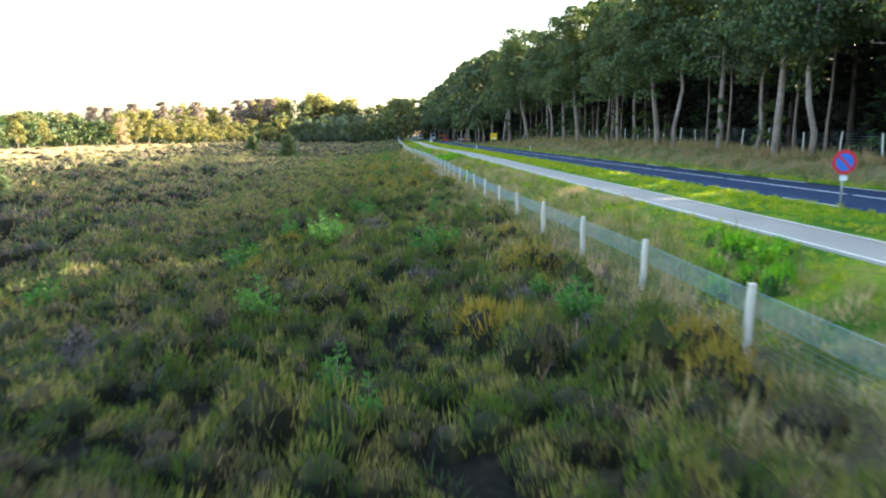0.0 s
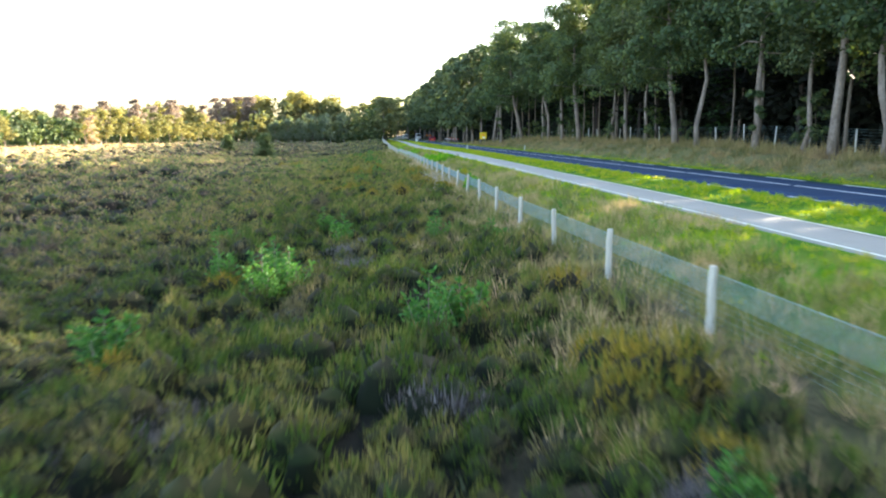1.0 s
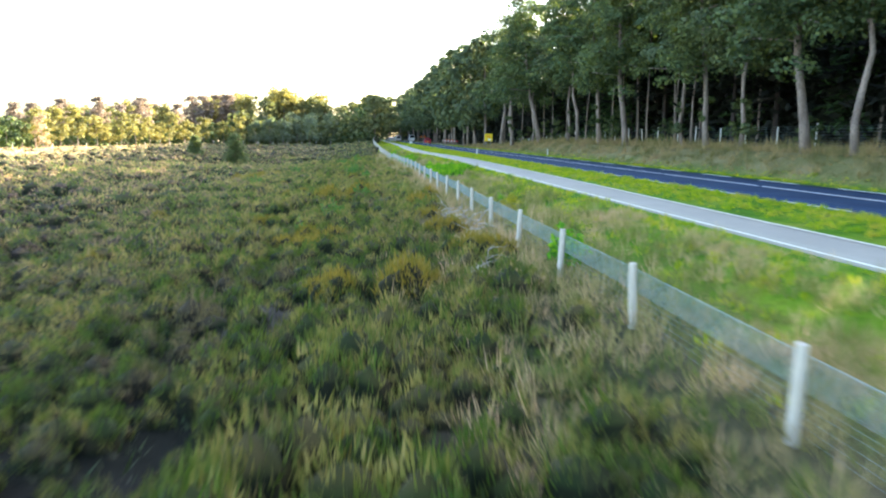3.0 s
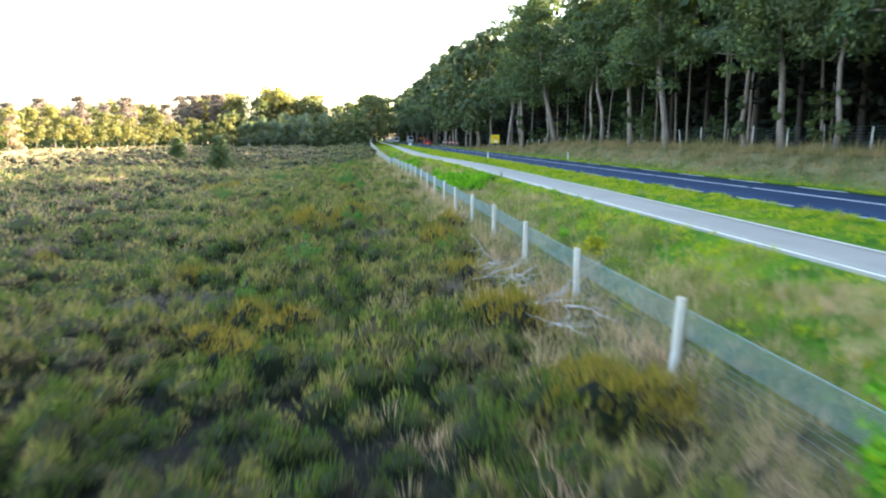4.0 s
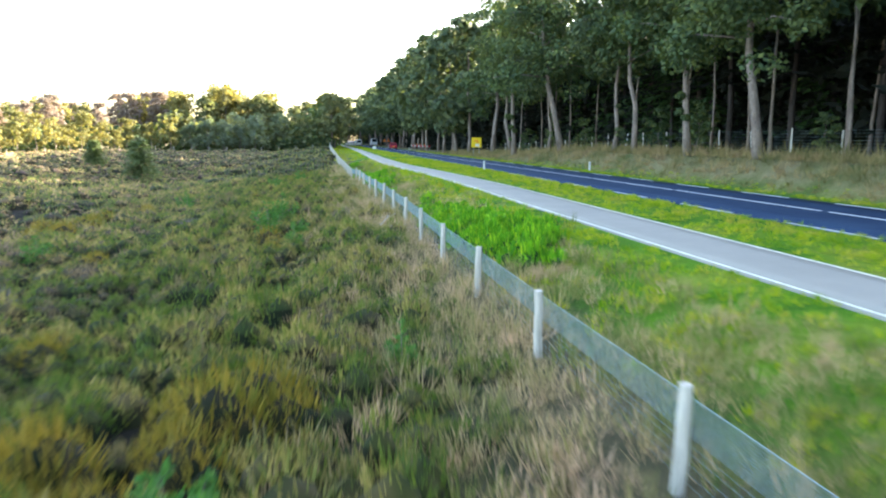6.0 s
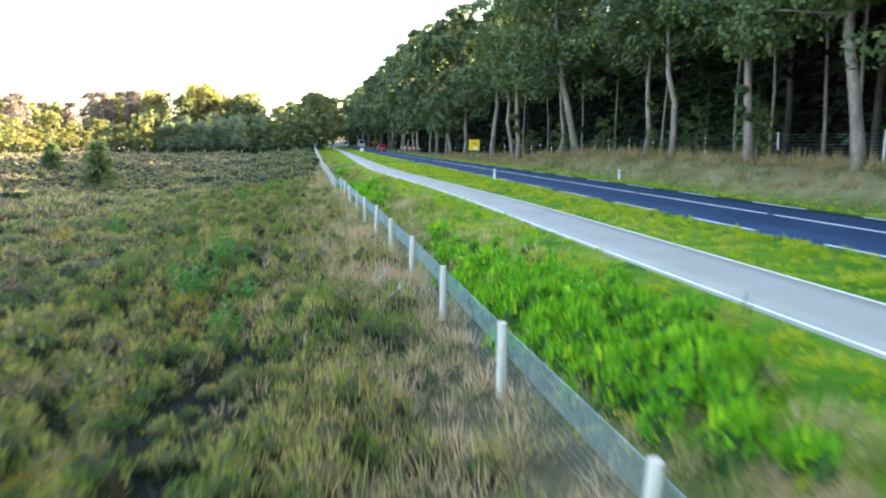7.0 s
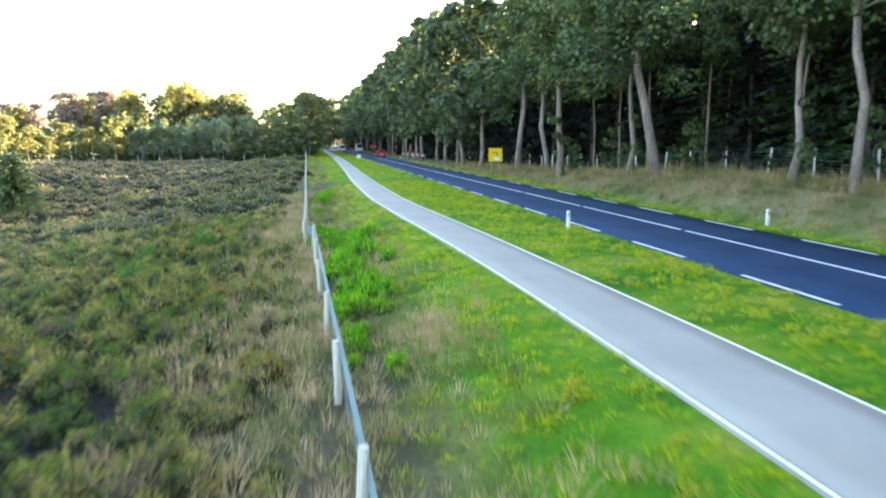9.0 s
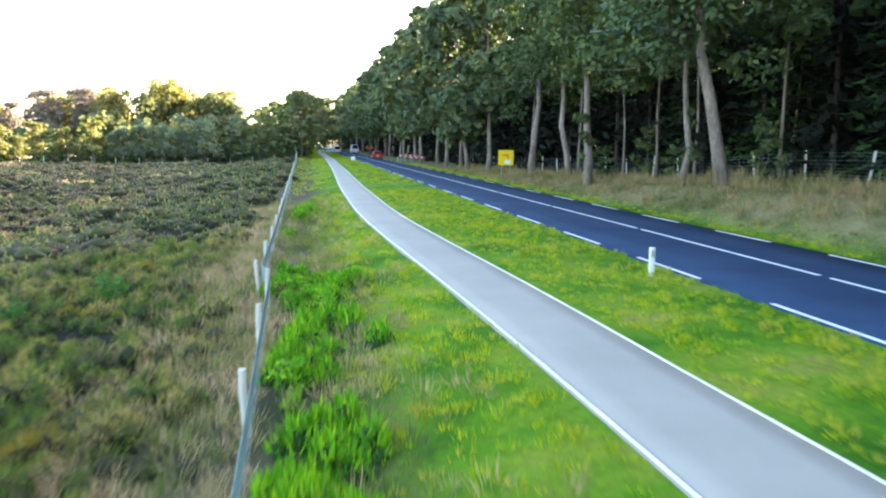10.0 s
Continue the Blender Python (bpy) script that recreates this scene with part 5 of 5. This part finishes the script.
def mound(rng, sprigs, radius, height, length, width, sides=7, cap=False, lumps=1, upright=0.7):
    """A heather bush: a lumpy dome, its skirt dark with the shade between clumps, out of whose skin stand short sprigs;
    cap: a closed top, shaded less than the skirt; lumps: heads that the bush breaks up into.
    """
    V, F, S = [], [], []
    heads = [(0.0, 0.0, 1.0, 1.0)]
    if lumps > 1:
        heads = [(0.0, 0.0, rng.uniform(0.72, 0.9), rng.uniform(0.85, 1.1))]
        heads += [(radius * 0.72 * math.cos(a), radius * 0.72 * math.sin(a), rng.uniform(0.45, 0.65), rng.uniform(0.55, 0.85)) for a in rng.uniform(0, 6.28, lumps - 1)]
    for hx, hy, hr, hh in heads:
        n0 = len(V)
        rings = ((1.0, -0.15), (0.86, 0.38), (0.5, 0.72)) if sides == 7 else ((1.0, -0.15), (0.7, 0.55))
        for j, (rr, zz) in enumerate(rings):
            for k in range(sides):
                a = k * 2 * math.pi / sides + j * 0.45
                q = radius * hr * rr * rng.uniform(0.82, 1.12)
                V.append((hx + math.cos(a) * q, hy + math.sin(a) * q, height * hh * zz * rng.uniform(0.85, 1.1)))
        V.append((hx, hy, height * hh * 0.84))
        top = len(V) - 1
        for j in range(len(rings) - 1):
            for k in range(sides):
                q, o = (k + 1) % sides, n0 + sides * j
                F += [(o + k, o + q, o + sides + k), (o + q, o + sides + q, o + sides + k)]
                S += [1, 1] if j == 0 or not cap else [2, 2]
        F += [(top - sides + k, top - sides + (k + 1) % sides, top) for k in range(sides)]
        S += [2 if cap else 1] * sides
    for k in range(sprigs):
        hx, hy, hr, hh = heads[0 if k % 5 < 3 else k % len(heads)]
        a, e = rng.uniform(0, 2 * math.pi), math.acos(rng.uniform(0.12, 1.0) ** 0.75)
        d = np.array([math.cos(a) * math.sin(e), math.sin(a) * math.sin(e), math.cos(e)])
        b = np.array([hx, hy, 0]) + d * np.array([radius * hr, radius * hr, height * hh]) * rng.uniform(0.8, 1.0)
        grow = d * (1.25 - upright) + np.array([0, 0, upright]) + rng.normal(0, 0.24, 3)
        grow /= np.linalg.norm(grow)
        s = np.cross(grow, rng.normal(size=3))
        s *= width * rng.uniform(0.6, 1.3) / np.linalg.norm(s)
        n = len(V)
        V += [tuple(b - s), tuple(b + s), tuple(b + grow * length * rng.uniform(0.6, 1.5))]
        F.append((n, n + 1, n + 2))
        S.append(0)
    return np.array(V), np.array(F), np.array(S)


def sow(name, label, category, tufts, xs, ys, sizes, mats, lift=0.0, seed=0):
    """Many tufts, turned and sized at random, as one sheet of plants."""
    rng = np.random.default_rng(seed)
    n = len(xs)
    pick = rng.integers(0, len(tufts), n)
    zs = land(xs, ys) + lift
    turn = rng.uniform(0, 2 * math.pi, n)
    VV, FF, SS, base = [], [], [], 0
    for t, (V, F, S) in enumerate(tufts):
        w = np.where(pick == t)[0]
        if not len(w):
            continue
        c, s = np.cos(turn[w])[:, None], np.sin(turn[w])[:, None]
        k = sizes[w][:, None]
        hz = k * rng.uniform(0.8, 1.25, len(w))[:, None]
        vx = (V[None, :, 0] * c - V[None, :, 1] * s) * k + xs[w][:, None]
        vy = (V[None, :, 0] * s + V[None, :, 1] * c) * k + ys[w][:, None]
        vz = V[None, :, 2] * hz + zs[w][:, None]
        VV.append(np.stack([vx, vy, vz], 2).reshape(-1, 3))
        FF.append((F[None] + (np.arange(len(w)) * len(V))[:, None, None]).reshape(-1, 3) + base)
        SS.append(np.tile(S, len(w)))
        base += len(V) * len(w)
    ob = new(name, mesh_of(name, np.concatenate(VV), np.concatenate(FF), mats, np.concatenate(SS)))
    ob.data.polygons.foreach_set("use_smooth", np.ones(len(ob.data.polygons), bool))
    return tagged(ob, label, category, kind="stuff")


def spots(rng, x0, x1, y0, y1, per):
    n = int((x1 - x0) * (y1 - y0) * per)
    return rng.uniform(x0, x1, n), rng.uniform(y0, y1, n)


def fence_x(y):
    return np.where(y < 101, np.interp(y, FENCE_Y, FENCE_X), 2.7)


rng = np.random.default_rng(77)
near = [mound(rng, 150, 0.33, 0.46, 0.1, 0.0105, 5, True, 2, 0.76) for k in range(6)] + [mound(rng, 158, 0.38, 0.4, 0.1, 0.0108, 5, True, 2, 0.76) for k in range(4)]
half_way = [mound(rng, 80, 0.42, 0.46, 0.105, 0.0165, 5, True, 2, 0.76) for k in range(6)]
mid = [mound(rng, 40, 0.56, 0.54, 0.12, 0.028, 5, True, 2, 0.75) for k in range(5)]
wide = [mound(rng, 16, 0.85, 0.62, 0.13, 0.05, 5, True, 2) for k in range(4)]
HEATH = [M["heather"], M["heather_shade_core"], M["heather_cap"]]
# bare spots of dead grey-violet twigs: x, y, radius
BARE = [(-2.4, 47.3, 0.6), (-3.4, 47.4, 0.5), (-2.0, 55.8, 0.7), (1.0, 53.3, 0.45), (-4.1, 10.4, 0.7), (-2.0, 13.9, 0.5), (0.6, 13.9, 0.4), (-0.6, 22.1, 0.6), (-0.5, 24.6, 0.45), (-1.6, 22.2, 0.5), (-3.7, 80.1, 0.7), (1.8, 77.3, 0.4), (1.5, 73.8, 0.5),
        (2.2, 46.8, 0.5), (-6.2, 33.0, 0.8), (-5.2, 66.0, 0.7), (-1.8, 92.0, 0.6), (-3.6, 98.5, 0.6), (-1.0, 35.6, 0.5), (3.1, 9.2, 0.4), (2.2, 11.3, 0.4)]


def bare(x, y, grow=1.0):
    hit = np.zeros(np.shape(x), bool)
    for a, b, r in BARE:
        hit |= (x - a) ** 2 + ((y - b) * 0.8) ** 2 < (r * grow) ** 2
    return hit


gx_, gy_ = np.meshgrid(np.arange(-9, 4, 0.52), np.arange(3, 113, 0.52))
x, y = gx_.ravel() + rng.normal(0, 0.17, gx_.size), gy_.ravel() + rng.normal(0, 0.17, gx_.size)
keep = x < fence_x(y) - np.clip(rng.normal(1.2, 0.45, len(x)) - np.where(y < 40, 0.35, 0.0), 0.55, 2.4)
keep &= ~bare(x, y, 0.25)
hollow = np.sin(x * 2.3 + 1.5 * np.sin(y * 1.1)) * np.sin(y * 1.9 + 1.3 * np.sin(x * 0.9)) + 0.5 * np.sin(x * 0.8 - y * 0.6)
keep &= hollow > -1.6
small = np.interp(hollow, [-1.1, -0.5, 0.2, 1.0], [0.86, 0.92, 1.0, 1.12])[keep]
x, y = x[keep], y[keep]
swell = 1.0 + 0.34 * np.sin(x * 1.1 + 2 * np.sin(y * 0.5)) * np.sin(y * 0.9 + np.sin(x * 0.8))
size = rng.uniform(0.62, 1.25, len(x)) * swell * small
by = x > -3.4
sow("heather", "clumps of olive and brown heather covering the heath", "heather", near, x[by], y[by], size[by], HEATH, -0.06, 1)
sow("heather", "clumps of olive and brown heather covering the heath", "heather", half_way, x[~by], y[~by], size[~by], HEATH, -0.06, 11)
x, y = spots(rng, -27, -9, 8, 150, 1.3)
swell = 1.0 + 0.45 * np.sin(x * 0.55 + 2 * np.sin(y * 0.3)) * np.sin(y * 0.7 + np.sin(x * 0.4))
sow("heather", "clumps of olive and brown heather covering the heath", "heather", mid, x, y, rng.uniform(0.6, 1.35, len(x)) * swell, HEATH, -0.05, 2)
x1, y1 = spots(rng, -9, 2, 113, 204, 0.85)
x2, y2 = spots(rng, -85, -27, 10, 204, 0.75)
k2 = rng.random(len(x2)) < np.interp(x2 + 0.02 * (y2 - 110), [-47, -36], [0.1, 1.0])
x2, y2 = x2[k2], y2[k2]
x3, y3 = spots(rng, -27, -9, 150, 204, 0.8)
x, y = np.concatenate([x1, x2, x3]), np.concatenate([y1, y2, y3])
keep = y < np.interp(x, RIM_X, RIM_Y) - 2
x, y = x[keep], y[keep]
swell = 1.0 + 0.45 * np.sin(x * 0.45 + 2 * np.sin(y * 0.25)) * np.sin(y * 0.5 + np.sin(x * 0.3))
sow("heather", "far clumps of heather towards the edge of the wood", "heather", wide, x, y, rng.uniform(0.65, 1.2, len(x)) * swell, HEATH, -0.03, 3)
twigs = [tuft(rng, 46, 0.22, 0.2, 0.0045, 1.4, False) for k in range(4)]
x = np.concatenate([rng.normal(a, r * 0.5, int(70 * r)) for a, b, r in BARE])
y = np.concatenate([rng.normal(b, r * 0.6, int(70 * r)) for a, b, r in BARE])
low = rng.random(len(x)) < 0.3
sow("dead_heather", "low grey-violet cushions of dead heather in bare spots", "heather", half_way, x[low], y[low], rng.uniform(0.4, 0.8, low.sum()), [M["dead_heather"], M["heather_shade_core"], M["heather_shade_core"]], -0.04, 13)
sow("dead_heather", "grey-violet dead heather twigs in bare spots of the heath", "heather", twigs, x, y, rng.uniform(0.6, 1.3, len(x)), [M["dead_heather"]], 0.0, 12)
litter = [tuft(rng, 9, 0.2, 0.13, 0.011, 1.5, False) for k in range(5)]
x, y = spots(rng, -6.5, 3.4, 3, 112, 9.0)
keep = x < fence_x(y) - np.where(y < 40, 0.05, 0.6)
sow("heath_undergrowth", "low dark green tufts in the shaded gaps between the heather", "undergrowth", litter, x[keep], y[keep], rng.uniform(0.7, 1.5, keep.sum()), [M["undergrowth"]], 0.0, 14)
lime = [mound(rng, 190, 0.34, 0.4, 0.1, 0.009, 5, False, 2) for k in range(4)]
x, y = spots(rng, -8, 3.4, 3, 112, 1.4)
clump = np.sin(x * 1.3 + 1.7 * np.sin(y * 0.37)) * np.sin(y * 0.55 + 0.8 * np.sin(x * 0.7)) > 0.86
x, y = x[clump], y[clump]
GOLD = [(-8.0, 79.6, 1.1), (2.7, 44.2, 0.5), (2.5, 51.1, 0.5), (-0.8, 57.1, 0.7), (0.2, 57.5, 0.4), (3.1, 54.5, 0.25), (-1.2, 44.9, 0.6), (0.7, 58.5, 0.4), (2.5, 13.6, 0.45), (1.4, 9.6, 0.35), (2.9, 40.4, 0.5), (1.3, 37.5, 0.5), (3.4, 7.5, 0.3)]
tall = np.concatenate([np.ones(len(x)), np.full(sum(int(16 * r) for a, b, r in GOLD), 1.3)])
x = np.concatenate([x] + [rng.normal(a, r * 0.6, int(16 * r)) for a, b, r in GOLD])
y = np.concatenate([y] + [rng.normal(b, r * 0.9, int(16 * r)) for a, b, r in GOLD])
sow("moor_grass", "golden green moor grass cushions between the heather", "grass", lime, x, y, rng.uniform(0.7, 1.3, len(x)) * tall, [M["moss"], M["heather_shade_core"]], -0.02, 4)
dry = [tuft(rng, 30, 0.24, 0.3, 0.0058, 1.0, False) for k in range(5)]
x, y = spots(rng, 0.5, 6.3, 1.0, 125, 18.0)
d = x - fence_x(y)
d = np.where((d > 0.15) & (y > 77), d + 1.2, d)
dens = np.interp(d, [-3.4, -2.3, -1.3, 0.0, 0.2, 1.4, 2.3, 3.6], [0.0, 0.5, 0.95, 0.9, 0.4, 0.25, 0.15, 0.08])
dens = dens * np.where((d < 0) & (y < 20), 0.35, np.where((d < 0) & (y < 36), 0.5, 0.95))
keep = rng.random(len(x)) < dens * np.where((np.sin(y * 0.35 + 2 * np.sin(x)) > -0.3), 1, 0.7)
sow("dry_grass", "tall straw-coloured grass along the netting fence", "grass", dry, x[keep], y[keep], rng.uniform(0.5, 1.15, keep.sum()), [M["straw"]], 0.0, 5)
turf = [tuft(rng, 22, 0.2, 0.12, 0.010, 1.0, False) for k in range(5)]
x, y = spots(rng, 4.2, 12.4, 4, 130, 11.5)
q = x - (path_x(y) - 8.42)
keep = ((q < 7.42) & (rng.random(len(x)) < np.interp(x - fence_x(y), [0.2, 1.0, 2.0, 2.6], [0.1, 0.3, 0.75, 1.0]))) | ((q > 9.42) & (x < 12.36))
sow("verge_grass", "bright green mown grass beside the cycle path", "grass", turf, x[keep], y[keep], rng.uniform(0.5, 1.3, keep.sum()) * np.interp(q[keep] - 8.42, [-3.4, -2.2, -1.0, 1.0, 2.2, 3.9], [1.1, 1.1, 0.8, 0.7, 1.0, 0.85]), [M["grass"]], 0.0, 6)
rough = [tuft(rng, 26, 0.26, 0.3, 0.009, 1.1, False) for k in range(5)]
x, y = spots(rng, 1.2, 6.9, 2, 128, 12.0)
d = x - fence_x(y)
keep = (rng.random(len(x)) < np.interp(d, [-2.6, -1.6, 0, 0.3, 1.4, 2.2, 3.0], [0.0, 0.55, 0.6, 0.8, 0.8, 0.5, 0.0]) * np.interp(y, [6, 14, 26, 34, 60, 66, 79, 86, 128], [1.0, 1.0, 1.0, 1.0, 1.0, 0.3, 0.25, 0.8, 0.8]))
sow("rough_grass", "rough olive and brown grass between the fence and the mown verge", "grass", rough, x[keep], y[keep], rng.uniform(0.5, 1.15, keep.sum()), [M["rough_grass"]], 0.0, 17)
far_turf = [tuft(rng, 12, 0.4, 0.14, 0.035, 1.0, False) for k in range(4)]
x, y = spots(rng, 2.6, 12.4, 135, 330, 1.6)
q = x - (path_x(y) - 8.42)
keep = (q < 7.3) | (q > 9.55)
sow("verge_grass", "far green grass beside the cycle path", "grass", far_turf, x[keep], y[keep], rng.uniform(0.6, 1.2, keep.sum()), [M["grass"]], 0.0, 7)
bank = [tuft(rng, 18, 0.28, 0.26, 0.013, 0.9, False) for k in range(4)] + [tuft(rng, 24, 0.36, 0.48, 0.014, 1.0, False) for k in range(2)]
x, y = spots(rng, 18.9, 26, 22, 165, 7.0)
sow("bank_grass", "rough brownish grass on the bank below the trees", "grass", bank, x, y, rng.uniform(0.5, 1.2, len(x)) * np.interp(x, [18.3, 19.2, 22, 26], [0.45, 0.9, 1.2, 0.8]), [M["litter"]], 0.0, 8)
# dry patches in the verge, the first painting a sun patch in straw, and the green strip along the road's far side
spot = [(6.5, 25.9, 0.45), (6.8, 22.3, 0.5), (6.4, 36.6, 0.6), (5.3, 18.2, 0.6), (5.0, 31.5, 0.5), (6.3, 42.0, 0.5), (6.0, 58.0, 0.6), (5.3, 64.3, 0.35), (5.4, 88.0, 0.4)]
x = np.concatenate([rng.normal(a, s * 0.6, 110) for a, b, s in spot])
y = np.concatenate([rng.normal(b, s * 1.8, 110) for a, b, s in spot])
keep = (x > fence_x(y) + 0.1) & (x < 7.3)
sow("dry_grass", "dry straw-coloured patches in the green verge", "grass", dry, x[keep], y[keep], rng.uniform(0.35, 0.75, keep.sum()), [M["straw"]], 0.0, 15)
x, y = spots(rng, 18.22, 19.5, 20, 190, 14.0)
keep = rng.random(len(x)) < np.interp(x, [18.3, 18.8, 19.5], [1.0, 0.8, 0.1])
sow("verge_grass", "green grass along the far edge of the road", "grass", turf, x[keep], y[keep], rng.uniform(0.5, 1.1, keep.sum()), [M["grass"]], 0.0, 16)
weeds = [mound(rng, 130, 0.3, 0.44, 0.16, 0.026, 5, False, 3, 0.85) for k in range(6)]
patch = [(5.1, 71.0, 0.42, 2.8, 135), (5.9, 68.5, 0.3, 1.6, 18), (4.15, 91.5, 0.25, 0.9, 16), (4.7, 91.3, 0.2, 0.8, 9), (3.95, 94.9, 0.3, 0.6, 22), (3.85, 102.4, 0.25, 0.9, 14), (4.7, 100.9, 0.35, 0.8, 24), (4.05, 98.0, 0.2, 1.2, 12), (3.95, 88.6, 0.2, 1.0, 14), (4.8, 96.5, 0.4, 1.2, 8), (4.1, 119.8, 0.4, 1.0, 18), (5.7, 10.9, 0.3, 0.8, 10), (6.2, 12.5, 0.3, 0.6, 6), (5.3, 69.5, 0.3, 0.7, 24), (5.5, 66.3, 0.25, 0.7, 22)]
wx = np.concatenate([rng.normal(a, sx, n) for a, b, sx, sy, n in patch])
wy = np.concatenate([rng.normal(b, sy, n) for a, b, sx, sy, n in patch])
keep = wx > fence_x(wy) + 0.3
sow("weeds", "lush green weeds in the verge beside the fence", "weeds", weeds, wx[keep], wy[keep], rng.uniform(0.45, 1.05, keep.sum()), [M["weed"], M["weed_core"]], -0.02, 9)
tawny = [tuft(rng, 12, 0.55, 0.36, 0.045, 0.8, False) for k in range(4)]
x, y = spots(rng, -90, -24, 30, 205, 1.5)
keep = (y < np.interp(x, RIM_X, RIM_Y) - 1) & (rng.random(len(x)) < np.interp(x + 0.02 * (y - 110), [-44, -36], [1.0, 0.02]))
sow("dry_grass", "tawny dry grass on the far side of the heath", "grass", tawny, x[keep], y[keep], rng.uniform(0.6, 1.2, keep.sum()), [M["straw"]], 0.0, 10)
